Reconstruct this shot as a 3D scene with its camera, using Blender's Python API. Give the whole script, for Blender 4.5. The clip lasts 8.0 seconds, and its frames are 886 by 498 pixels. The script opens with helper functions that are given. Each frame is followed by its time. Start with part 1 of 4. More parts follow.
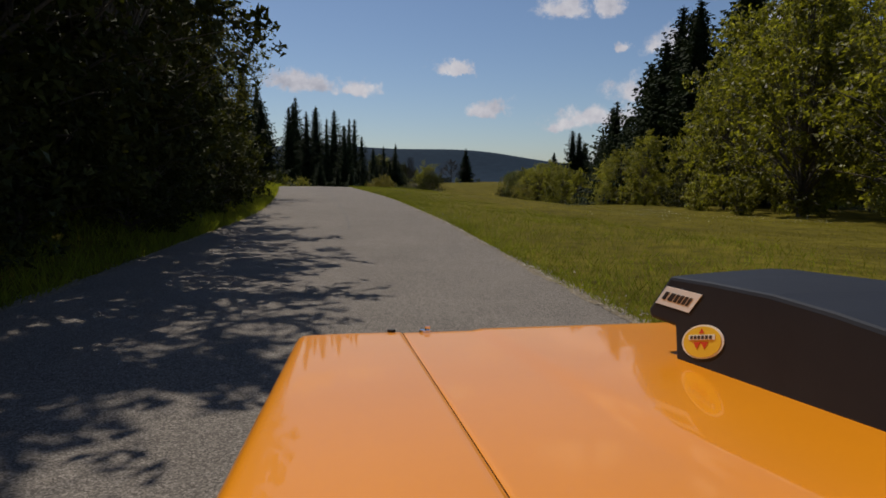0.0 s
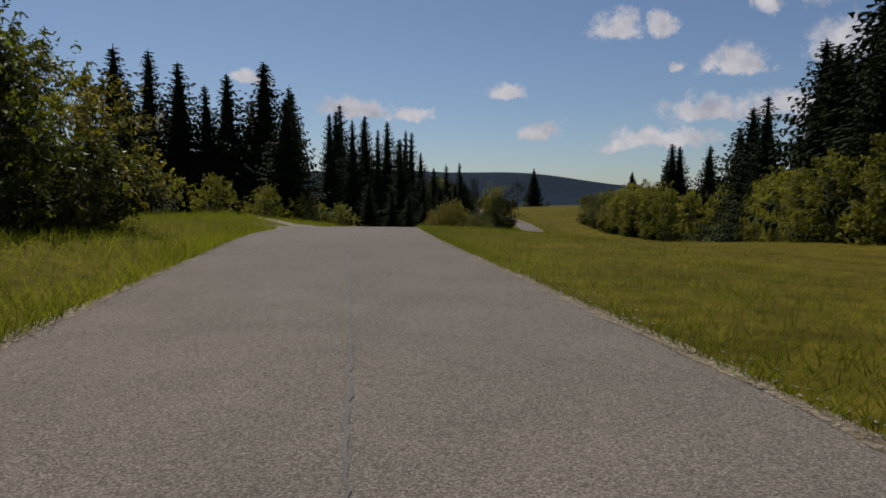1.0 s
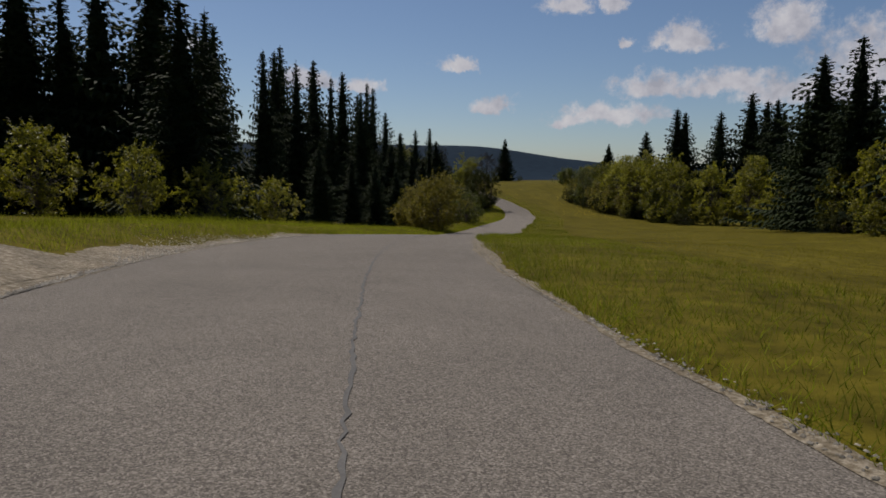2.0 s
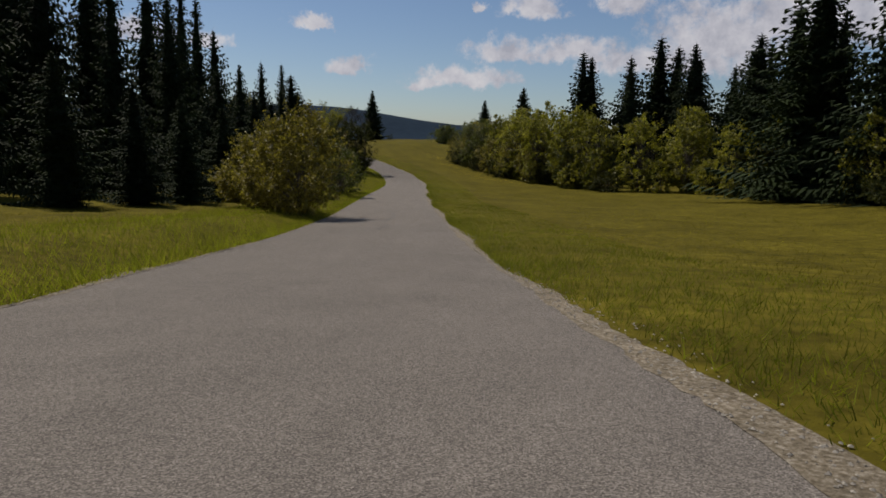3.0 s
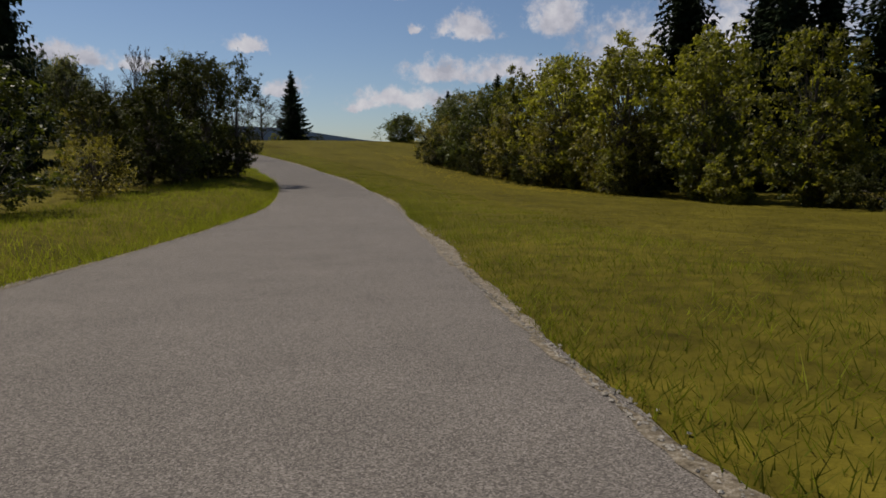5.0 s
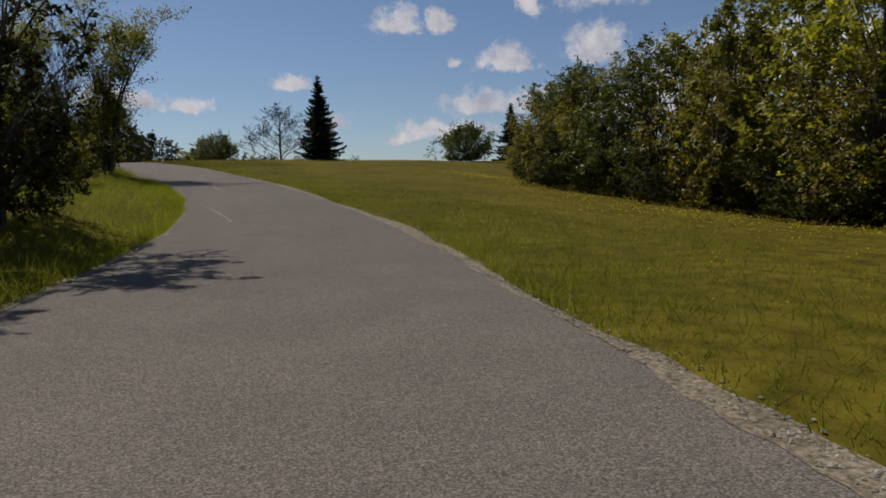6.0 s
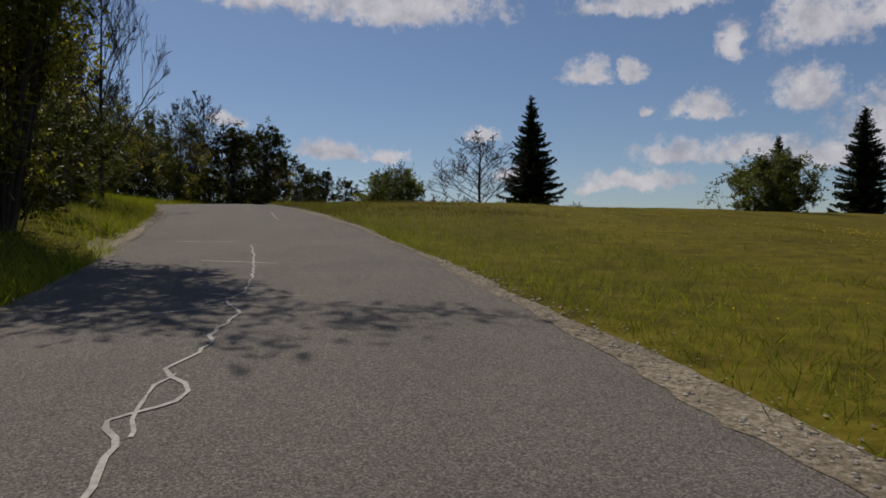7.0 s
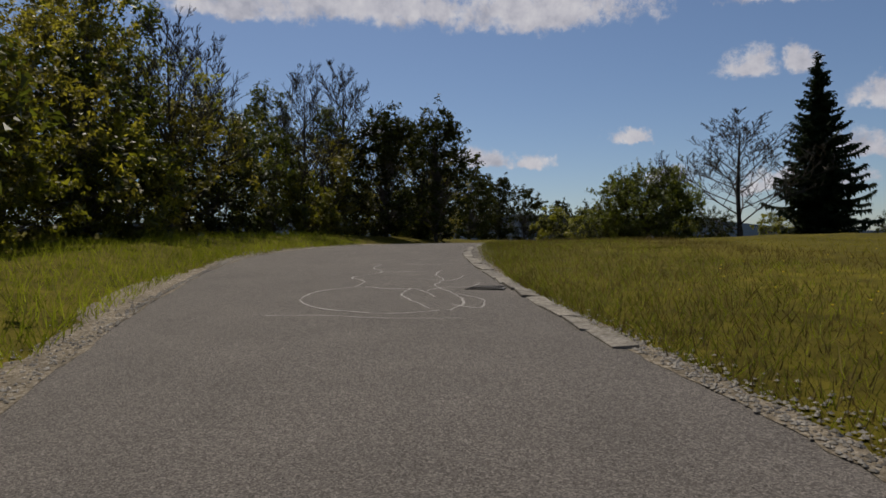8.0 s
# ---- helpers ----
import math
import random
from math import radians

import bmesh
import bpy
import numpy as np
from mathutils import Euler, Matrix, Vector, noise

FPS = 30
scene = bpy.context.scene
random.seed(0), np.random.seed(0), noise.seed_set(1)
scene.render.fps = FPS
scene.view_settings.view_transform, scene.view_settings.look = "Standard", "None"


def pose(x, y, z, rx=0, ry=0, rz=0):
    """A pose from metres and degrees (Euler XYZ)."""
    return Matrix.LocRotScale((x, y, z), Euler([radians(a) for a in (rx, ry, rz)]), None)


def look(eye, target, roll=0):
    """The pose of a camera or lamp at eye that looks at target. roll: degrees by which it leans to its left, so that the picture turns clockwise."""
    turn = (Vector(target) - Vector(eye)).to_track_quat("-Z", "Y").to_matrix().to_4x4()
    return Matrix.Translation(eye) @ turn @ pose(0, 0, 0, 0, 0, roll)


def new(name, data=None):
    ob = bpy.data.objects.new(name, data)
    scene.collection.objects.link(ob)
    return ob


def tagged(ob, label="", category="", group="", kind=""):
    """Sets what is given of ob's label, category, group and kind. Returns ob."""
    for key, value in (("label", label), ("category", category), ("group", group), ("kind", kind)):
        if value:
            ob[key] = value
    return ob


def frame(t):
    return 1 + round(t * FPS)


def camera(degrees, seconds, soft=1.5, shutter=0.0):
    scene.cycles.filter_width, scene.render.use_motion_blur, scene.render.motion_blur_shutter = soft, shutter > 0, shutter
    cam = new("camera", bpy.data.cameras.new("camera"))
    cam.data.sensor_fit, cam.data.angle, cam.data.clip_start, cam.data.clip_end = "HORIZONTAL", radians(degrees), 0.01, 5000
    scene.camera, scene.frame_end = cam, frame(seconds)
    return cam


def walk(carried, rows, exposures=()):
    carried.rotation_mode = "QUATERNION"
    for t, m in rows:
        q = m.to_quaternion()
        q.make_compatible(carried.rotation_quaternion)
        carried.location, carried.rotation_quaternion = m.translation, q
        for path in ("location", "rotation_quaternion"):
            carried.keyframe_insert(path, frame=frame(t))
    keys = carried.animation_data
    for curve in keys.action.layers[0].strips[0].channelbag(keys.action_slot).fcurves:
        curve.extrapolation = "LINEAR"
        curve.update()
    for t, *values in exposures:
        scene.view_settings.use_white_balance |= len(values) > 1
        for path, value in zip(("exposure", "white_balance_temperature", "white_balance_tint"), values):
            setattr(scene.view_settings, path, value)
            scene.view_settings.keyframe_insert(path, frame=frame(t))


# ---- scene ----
# ---- camera and its drive: seconds, place, yaw to the left, pitch up, lean to the left ----
cam = camera(67.5, 8.0, soft=1.65)
PATH = [
    (0, 0.00, 0.00, 0.83, 0.12, -6.24, 0.64),
    (0.5, -2.34, 16.57, 0.87, 2.42, -4.80, -0.07),
    (1, -5.06, 30.40, 0.99, 4.66, -4.26, 0.05),
    (1.2, -6.18, 35.58, 1.03, 5.00, -4.49, -0.11),
    (2.3, -10.95, 64.30, 0.74, -2.70, -7.50, 0.60),
    (2.5, -11.17, 69.85, 0.48, -5.05, -8.20, 0.52),
    (3, -10.72, 84.00, -0.47, -11.75, -9.55, 1.02),
    (3.5, -9.13, 98.35, -1.88, -14.98, -10.05, 1.76),
    (4, -6.74, 112.95, -3.10, -17.12, -8.58, 1.50),
    (4.5, -4.27, 127.64, -3.97, -17.55, -7.98, 1.20),
    (4.7, -3.19, 133.34, -4.27, -17.45, -8.15, 0.35),
    (5.8, 2.76, 169.70, -5.50, -14.40, -5.46, -1.20),
    (6, 3.20, 174.90, -5.50, -13.00, -5.15, -1.70),
    (6.5, 3.42, 191.20, -5.07, -4.00, -3.52, -1.60),
    (7, 1.76, 203.20, -4.31, 2.60, -0.72, 0.00),
    (7.5, -1.85, 214.80, -3.22, 10.95, 0.10, -2.10),
    (8, -6.05, 224.20, -2.16, 15.20, -0.10, -0.60),
]
walk(cam, [(t, pose(x, y, z, 0, 0, yaw) @ pose(0, 0, 0, 90 + pitch) @ pose(0, 0, 0, 0, 0, lean))
           for t, x, y, z, yaw, pitch, lean in PATH],
     exposures=[(0.0, 0.0), (1.2, -0.08), (2.5, -0.15), (3.2, 0.0), (4.5, 0.0), (5.8, 0.0), (6.5, -0.14), (8.0, -0.06)])

# ---- sky and sun ----
SUN_AZ, SUN_EL = radians(-34), radians(55)     # azimuth from +y to the right
sun_dir = Vector((math.sin(SUN_AZ) * math.cos(SUN_EL), math.cos(SUN_AZ) * math.cos(SUN_EL), math.sin(SUN_EL)))
sun = new("sun", bpy.data.lights.new("sun", "SUN"))
sun.data.energy, sun.data.angle, sun.data.color = 4.0, radians(0.53), (1.0, 0.92, 0.80)
sun.matrix_world = look(sun_dir * 100, (0, 0, 0))

# clouds: azimuth, elevation, half width, half height, in degrees
CLOUDS = [
    (-11.9, 7.6, 3.4, 0.9), (-7.2, 7.3, 1.8, 0.8), (-20.3, 9.9, 1.6, 0.6), (0.4, 8.9, 1.6, 0.7), (3.6, 6.0, 1.9, 0.8),
    (16.4, 7.2, 3.4, 1.2), (22.5, 7.3, 5.0, 1.2), (13.2, 5.0, 4.6, 1.1), (9.8, 4.4, 1.8, 0.6), (14.6, 10.4, 0.7, 0.4), (18.8, 10.7, 2.3, 1.4),
    (26.2, 11.4, 2.8, 1.9), (33.4, 8.6, 6.1, 3.0), (40.9, 9.7, 8.5, 3.4), (9.6, 13.9, 2.2, 1.2),
    (13.4, 14.0, 0.9, 1.3), (-22.0, 20.4, 15.0, 2.2), (-6.5, 19.8, 9.0, 2.2), (14.3, 19.2, 5.8, 1.3), (27.0, 16.4, 4.2, 2.4), (33.5, 16.6, 6.0, 1.8),
    (30.2, 6.4, 6.8, 1.5), (21.0, 15.6, 1.4, 1.5), (-33, 19.5, 5, 1.2), (60, 18, 14, 4), (-80, 30, 14, 5), (150, 25, 30, 6),
]


class Nodes:
    """A short way to write node trees."""

    def __init__(self, tree):
        self.tree = tree

    def add(self, kind, *inputs):
        n = self.tree.nodes.new(kind)
        if kind == "ShaderNodeMix":
            n.data_type = "RGBA"
        for k, v in enumerate(inputs):
            if v is not None:
                self.put(n.inputs[k], v)
        return n

    def put(self, socket, v):
        if isinstance(v, bpy.types.NodeSocket):
            self.tree.links.new(v, socket)
        elif isinstance(v, bpy.types.Node):
            self.tree.links.new(v.outputs[0], socket)
        else:
            socket.default_value = v

    def math(self, op, a, b=0.0, c=0.0, clamp=False):
        n = self.add("ShaderNodeMath", a, b, c)
        n.operation = op
        n.use_clamp = clamp
        return n.outputs[0]

    def noise(self, vec, scale, detail=4.0, rough=0.55):
        n = self.add("ShaderNodeTexNoise")
        self.put(n.inputs["Vector"], vec)
        for key, v in (("Scale", scale), ("Detail", detail), ("Roughness", rough)):
            n.inputs[key].default_value = v
        return n

    def ramp(self, fac, stops):
        n = self.add("ShaderNodeValToRGB", fac)
        e = n.color_ramp.elements
        while len(e) < len(stops):
            e.new(0.5)
        for el, (p, c) in zip(e, stops):
            el.position, el.color = p, (*c, 1) if len(c) == 3 else c
        return n.outputs[0]

    def mix(self, fac, a, b, blend="MIX"):
        n = self.add("ShaderNodeMix")
        n.blend_type = blend
        for k, v in ((0, fac), (6, a), (7, b)):
            if isinstance(v, tuple) and len(v) == 3:
                v = (*v, 1)
            self.put(n.inputs[k], v)
        return n.outputs[2]


def build_world():
    world = bpy.data.worlds.new("sky")
    scene.world = world
    world.use_nodes = True
    g = Nodes(world.node_tree)
    world.node_tree.nodes.clear()
    sky = g.add("ShaderNodeTexSky")
    sky.sky_type, sky.sun_disc, sky.sun_elevation, sky.sun_rotation = "NISHITA", False, SUN_EL, SUN_AZ
    sky.air_density, sky.dust_density, sky.ozone_density, sky.altitude = 1.0, 0.8, 2.0, 700.0
    co = g.add("ShaderNodeTexCoord").outputs["Generated"]
    xyz = g.add("ShaderNodeSeparateXYZ", co)
    az = g.math("ARCTAN2", xyz.outputs[0], xyz.outputs[1])
    el = g.math("ARCSINE", xyz.outputs[2])
    warp = g.noise(co, 17.0, 7.0, 0.66)
    wc = g.add("ShaderNodeSeparateColor", warp.outputs["Color"])
    fine = g.noise(co, 48.0, 7.0, 0.68)
    az = g.math("ADD", az, g.math("MULTIPLY", g.math("SUBTRACT", wc.outputs[0], 0.5), 0.085))
    el = g.math("ADD", el, g.math("MULTIPLY", g.math("SUBTRACT", wc.outputs[1], 0.5), 0.045))
    total = None
    for a, e, w, h in CLOUDS:
        u = g.math("MULTIPLY", g.math("SUBTRACT", az, radians(a)), 1 / radians(w))
        v = g.math("MULTIPLY", g.math("SUBTRACT", el, radians(e - 0.35 * h)), 1 / radians(h))
        v = g.math("MAXIMUM", g.math("MULTIPLY", v, 0.85), g.math("MULTIPLY", v, -1.9))     # flat foot, heaped top
        d = g.math("SUBTRACT", 1.25, g.math("SQRT", g.math("ADD", g.math("MULTIPLY", u, u), g.math("MULTIPLY", v, v))))
        total = d if total is None else g.math("MAXIMUM", total, d)
    body = g.math("ADD", total, g.math("MULTIPLY", g.math("SUBTRACT", fine.outputs[0], 0.5), 1.9))
    edge = g.add("ShaderNodeMapRange", body, 0.0, 0.78, 0.0, 0.93)
    edge.interpolation_type = "SMOOTHSTEP"
    mask = edge.outputs[0]
    shade = g.ramp(g.noise(co, 26.0, 6.0, 0.6).outputs[0], [(0.33, (6.0, 6.0, 6.9)), (0.5, (8.4, 8.2, 8.9)), (0.68, (10.4, 10.1, 10.4))])
    clear = g.mix(1.0, sky.outputs[0], (1.0, 1.045, 1.14), "MULTIPLY")
    col = g.mix(mask, clear, shade)
    bg = g.add("ShaderNodeBackground", col, 0.061)
    g.add("ShaderNodeOutputWorld", bg)


build_world()


# ---- materials ----
def material(name, stops, scale=4.0, rough=0.85, bump=0.2, bump_scale=30.0, metal=0.0, big=0.25, coat=0.0, translucent=0.0, island=0.0, spec=0.5, wood=False, through_tint=(1.5, 1.6, 0.45)):
    """A surface whose colour runs through stops with a fine noise, and is toned by a large one."""
    m = bpy.data.materials.new(name)
    m.use_nodes = True
    m.node_tree.nodes.clear()
    g = Nodes(m.node_tree)
    co = g.add("ShaderNodeTexCoord").outputs["Object"]
    fine = g.noise(co, scale, 6.0, 0.65)
    col = g.ramp(fine.outputs[0], stops)
    tone = g.add("ShaderNodeMapRange", g.noise(co, scale * 0.11, 3.0).outputs[0], 0.3, 0.7, 1 - big, 1 + big).outputs[0]
    if island:
        rnd = g.add("ShaderNodeNewGeometry").outputs["Random Per Island"]
        tone = g.math("MULTIPLY", tone, g.add("ShaderNodeMapRange", rnd, 0.0, 1.0, 1 - island, 1 + island).outputs[0])
        own = g.add("ShaderNodeObjectInfo").outputs["Random"]
        tone = g.math("MULTIPLY", tone, g.add("ShaderNodeMapRange", own, 0.0, 1.0, 0.78, 1.22).outputs[0])
    col = g.mix(1.0, col, g.add("ShaderNodeCombineColor", tone, tone, tone).outputs[0], "MULTIPLY")
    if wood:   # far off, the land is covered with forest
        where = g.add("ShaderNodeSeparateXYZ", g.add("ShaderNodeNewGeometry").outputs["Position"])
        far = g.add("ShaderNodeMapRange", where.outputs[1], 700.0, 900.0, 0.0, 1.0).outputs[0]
        # the blue haze of the distance is mixed into this forest colour
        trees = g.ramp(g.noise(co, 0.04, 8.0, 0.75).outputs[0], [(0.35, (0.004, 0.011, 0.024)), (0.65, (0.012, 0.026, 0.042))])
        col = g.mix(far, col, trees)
    p = g.add("ShaderNodeBsdfPrincipled")
    g.put(p.inputs["Base Color"], col)
    p.inputs["Roughness"].default_value, p.inputs["Metallic"].default_value = rough, metal
    p.inputs["Coat Weight"].default_value = coat
    p.inputs["Specular IOR Level"].default_value = spec
    p.inputs["Coat Roughness"].default_value = 0.03
    if bump:
        b = g.add("ShaderNodeBump")
        b.inputs["Strength"].default_value, b.inputs["Distance"].default_value = bump, 0.02
        g.put(b.inputs["Height"], g.noise(co, bump_scale, 5.0, 0.7).outputs[0])
        g.put(p.inputs["Normal"], b.outputs[0])
    out = p
    if translucent:
        tr = g.add("ShaderNodeBsdfTranslucent")
        g.put(tr.inputs[0], g.mix(1.0, col, through_tint, "MULTIPLY"))
        out = g.add("ShaderNodeMixShader", translucent, p, tr)
    g.add("ShaderNodeOutputMaterial", out)
    return m




def asphalt_material():
    """Worn asphalt: pale and dark aggregate in a grey binder, patchy by the metre; the surface past the dip is older and darker."""
    m = bpy.data.materials.new("asphalt")
    m.use_nodes = True
    m.node_tree.nodes.clear()
    g = Nodes(m.node_tree)
    co = g.add("ShaderNodeTexCoord").outputs["Object"]
    cell = g.add("ShaderNodeTexVoronoi")
    g.put(cell.inputs["Vector"], co)
    cell.inputs["Scale"].default_value = 125.0
    one = g.add("ShaderNodeSeparateColor", cell.outputs["Color"]).outputs[0]
    grain = g.noise(co, 240.0, 3.0, 0.7).outputs[0]
    mixed = g.math("ADD", g.math("MULTIPLY", one, 0.62), g.math("MULTIPLY", grain, 0.38))
    col = g.ramp(mixed, [(0.12, (0.058, 0.050, 0.043)), (0.45, (0.146, 0.127, 0.110)), (0.66, (0.203, 0.178, 0.155)), (0.90, (0.36, 0.32, 0.28))])
    patch = g.add("ShaderNodeMapRange", g.noise(co, 1.1, 6.0, 0.6).outputs[0], 0.3, 0.7, 0.90, 1.10).outputs[0]
    wide = g.add("ShaderNodeMapRange", g.noise(co, 0.16, 3.0).outputs[0], 0.3, 0.7, 0.94, 1.06).outputs[0]
    where = g.add("ShaderNodeSeparateXYZ", co)
    rough_edge = g.math("ADD", where.outputs[1], g.math("MULTIPLY", g.noise(co, 0.5, 4.0).outputs[0], 9.0))
    old = g.add("ShaderNodeMapRange", rough_edge, 178.0, 190.0, 1.0, 0.79).outputs[0]
    tone = g.math("MULTIPLY", g.math("MULTIPLY", patch, wide), old)
    col = g.mix(1.0, col, g.add("ShaderNodeCombineColor", tone, tone, tone).outputs[0], "MULTIPLY")
    p = g.add("ShaderNodeBsdfPrincipled")
    g.put(p.inputs["Base Color"], col)
    p.inputs["Roughness"].default_value, p.inputs["Specular IOR Level"].default_value = 0.92, 0.25
    bump = g.add("ShaderNodeBump")
    bump.inputs["Strength"].default_value, bump.inputs["Distance"].default_value = 0.8, 0.012
    g.put(bump.inputs["Height"], g.math("ADD", mixed, g.noise(co, 30.0, 4.0).outputs[0]))
    g.put(p.inputs["Normal"], bump.outputs[0])
    g.add("ShaderNodeOutputMaterial", p)
    return m


ASPHALT = asphalt_material()
SEAM = material("tar_seam", [(0.3, (0.05, 0.046, 0.045)), (0.7, (0.085, 0.08, 0.078))], scale=20, rough=0.75, bump=0.2)
FILLER = material("pale_filler", [(0.3, (0.25, 0.235, 0.212)), (0.7, (0.42, 0.395, 0.36))], scale=30, rough=0.9, bump=0.3, spec=0.2)
GRAVEL = material("gravel", [(0.3, (0.09, 0.07, 0.045)), (0.5, (0.20, 0.165, 0.12)), (0.7, (0.36, 0.315, 0.25))], scale=14, rough=0.95, bump=0.9, bump_scale=40, spec=0.2)
SOIL = material("soil", [(0.3, (0.085, 0.066, 0.042)), (0.5, (0.20, 0.165, 0.118)), (0.7, (0.37, 0.325, 0.26))], scale=26, rough=0.95, bump=0.9, bump_scale=40, spec=0.1)
STONE = material("pebble", [(0.3, (0.20, 0.175, 0.14)), (0.7, (0.42, 0.385, 0.33))], scale=6, rough=0.9, bump=0.2, island=0.35, spec=0.2)
CONCRETE = material("concrete", [(0.3, (0.10, 0.086, 0.066)), (0.5, (0.20, 0.178, 0.145)), (0.7, (0.31, 0.285, 0.245))], scale=16, rough=0.9, bump=0.5, bump_scale=60, big=0.35, spec=0.2)
IRON = material("cast_iron", [(0.3, (0.03, 0.028, 0.026)), (0.7, (0.07, 0.06, 0.05))], scale=20, rough=0.6, bump=0.3, metal=0.7)
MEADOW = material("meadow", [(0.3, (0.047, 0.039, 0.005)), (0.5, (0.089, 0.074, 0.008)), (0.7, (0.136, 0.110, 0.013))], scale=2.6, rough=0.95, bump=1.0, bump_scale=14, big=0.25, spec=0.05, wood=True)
BLADE = material("grass_blade", [(0.3, (0.14, 0.126, 0.013)), (0.6, (0.22, 0.198, 0.020)), (0.8, (0.33, 0.285, 0.046))], scale=0.8, rough=0.8, bump=0, island=0.3, spec=0.08, translucent=0.5, through_tint=(1.0, 1.0, 0.8))
BLADE_GREEN = material("verge_blade", [(0.3, (0.112, 0.128, 0.012)), (0.6, (0.195, 0.205, 0.020)), (0.8, (0.31, 0.29, 0.048))], scale=0.8, rough=0.75, bump=0, island=0.4, spec=0.1, translucent=0.5, through_tint=(1.0, 1.05, 0.7))
BLADE_DRY = material("dry_blade", [(0.3, (0.105, 0.078, 0.026)), (0.6, (0.20, 0.155, 0.055)), (0.8, (0.32, 0.26, 0.11))], scale=0.8, rough=0.85, bump=0, island=0.4, spec=0.06, translucent=0.35, through_tint=(1.0, 0.95, 0.7))
LEAF = material("leaf_fresh", [(0.3, (0.072, 0.078, 0.014)), (0.5, (0.160, 0.150, 0.028)), (0.7, (0.27, 0.235, 0.058))], scale=2.6, rough=0.5, bump=0, big=0.35, island=0.5, translucent=0.5, spec=0.3, through_tint=(1.5, 1.6, 0.5))
LEAF_BROWN = material("leaf_olive_brown", [(0.3, (0.088, 0.074, 0.019)), (0.5, (0.165, 0.137, 0.035)), (0.7, (0.265, 0.22, 0.072))], scale=2.6, rough=0.5, bump=0, big=0.35, island=0.5, translucent=0.46, spec=0.3, through_tint=(1.5, 1.6, 0.5))
# dark leaves, with the wood's deep shade put into their colour as well
LEAF_DARK_SHADE = material("leaf_dark_shade", [(0.3, (0.022, 0.026, 0.008)), (0.5, (0.042, 0.045, 0.011)), (0.7, (0.07, 0.068, 0.019))], scale=2.6, rough=0.7, bump=0, big=0.3, island=0.4, translucent=0.16, spec=0.1)
LEAF_MID = material("leaf_mid_green", [(0.3, (0.040, 0.050, 0.012)), (0.5, (0.085, 0.092, 0.022)), (0.7, (0.15, 0.145, 0.042))], scale=2.6, rough=0.5, bump=0, big=0.3, island=0.45, translucent=0.38, spec=0.3, through_tint=(1.4, 1.55, 0.5))
NEEDLE = material("needles", [(0.3, (0.013, 0.021, 0.009)), (0.6, (0.025, 0.036, 0.013)), (0.8, (0.044, 0.055, 0.020))], scale=0.7, rough=0.75, bump=0, island=0.35, translucent=0.06, spec=0.1)
PETAL_WHITE = material("petal_white", [(0.3, (0.34, 0.34, 0.24)), (0.7, (0.5, 0.5, 0.38))], scale=3, rough=0.8, bump=0, spec=0.1)
PETAL_YELLOW = material("petal_yellow", [(0.3, (0.5, 0.36, 0.02)), (0.7, (0.65, 0.48, 0.03))], scale=3, rough=0.8, bump=0, spec=0.1)
BARK = material("bark", [(0.3, (0.05, 0.04, 0.03)), (0.6, (0.11, 0.09, 0.07)), (0.8, (0.18, 0.15, 0.12))], scale=6, rough=0.95, bump=0.8, bump_scale=14)
TWIG = material("dark_twig", [(0.3, (0.03, 0.024, 0.018)), (0.6, (0.06, 0.048, 0.036)), (0.8, (0.10, 0.08, 0.06))], scale=6, rough=0.95, bump=0.5, bump_scale=14)


# ---- meshes ----
def mesh_of(name, verts, faces, mat, smooth=False):
    me = bpy.data.meshes.new(name)
    me.from_pydata([tuple(v) for v in verts], [], [tuple(f) for f in faces])
    me.materials.append(mat)
    if smooth:
        me.polygons.foreach_set("use_smooth", [True] * len(me.polygons))
    me.update()
    return me


def tri_mesh(name, verts, mat):
    """A mesh of loose triangles, three rows of verts each."""
    n = len(verts)
    me = bpy.data.meshes.new(name)
    me.vertices.add(n)
    me.vertices.foreach_set("co", np.asarray(verts, np.float32).ravel())
    me.loops.add(n)
    me.loops.foreach_set("vertex_index", np.arange(n, dtype=np.int32))
    me.polygons.add(n // 3)
    me.polygons.foreach_set("loop_start", np.arange(0, n, 3, dtype=np.int32))
    me.polygons.foreach_set("loop_total", np.full(n // 3, 3, np.int32))
    me.materials.append(mat)
    me.update(calc_edges=True)
    return me


def part(name, me, parent=None, label="", m=None):
    """A mesh as an object of its own, under a thing or a part."""
    ob = new(name, me)
    if parent:
        ob.parent = parent
    if m is not None:
        ob.matrix_basis = m
    return tagged(ob, label)


# ---- lie of the land ----
def smooth_line(ys, vs, lo=-80, hi=420, width=5.0):
    grid = np.arange(lo, hi + 1.0)
    v = np.interp(grid, ys, vs)
    k = np.exp(-0.5 * (np.arange(-15, 16) / width) ** 2)
    return grid, np.convolve(np.pad(v, 15, mode="edge"), k / k.sum(), mode="valid")


LINE_Y = [-80, -20, 0, 16.6, 30.4, 50, 64.5, 70, 83.7, 98, 113, 127.7, 150, 169.6, 180, 190, 202.7, 214.5, 225, 240, 250, 262, 280, 300, 330, 420]
LINE_X = [14, 3.4, 0, -2.3, -5.1, -9.3, -10.9, -11.15, -10.7, -9.15, -6.7, -4.3, -0.6, 2.7, 3.3, 3.3, 1.7, -1.7, -6, -10.9, -12.7, -12.6, -9.5, -4, 9, 50]
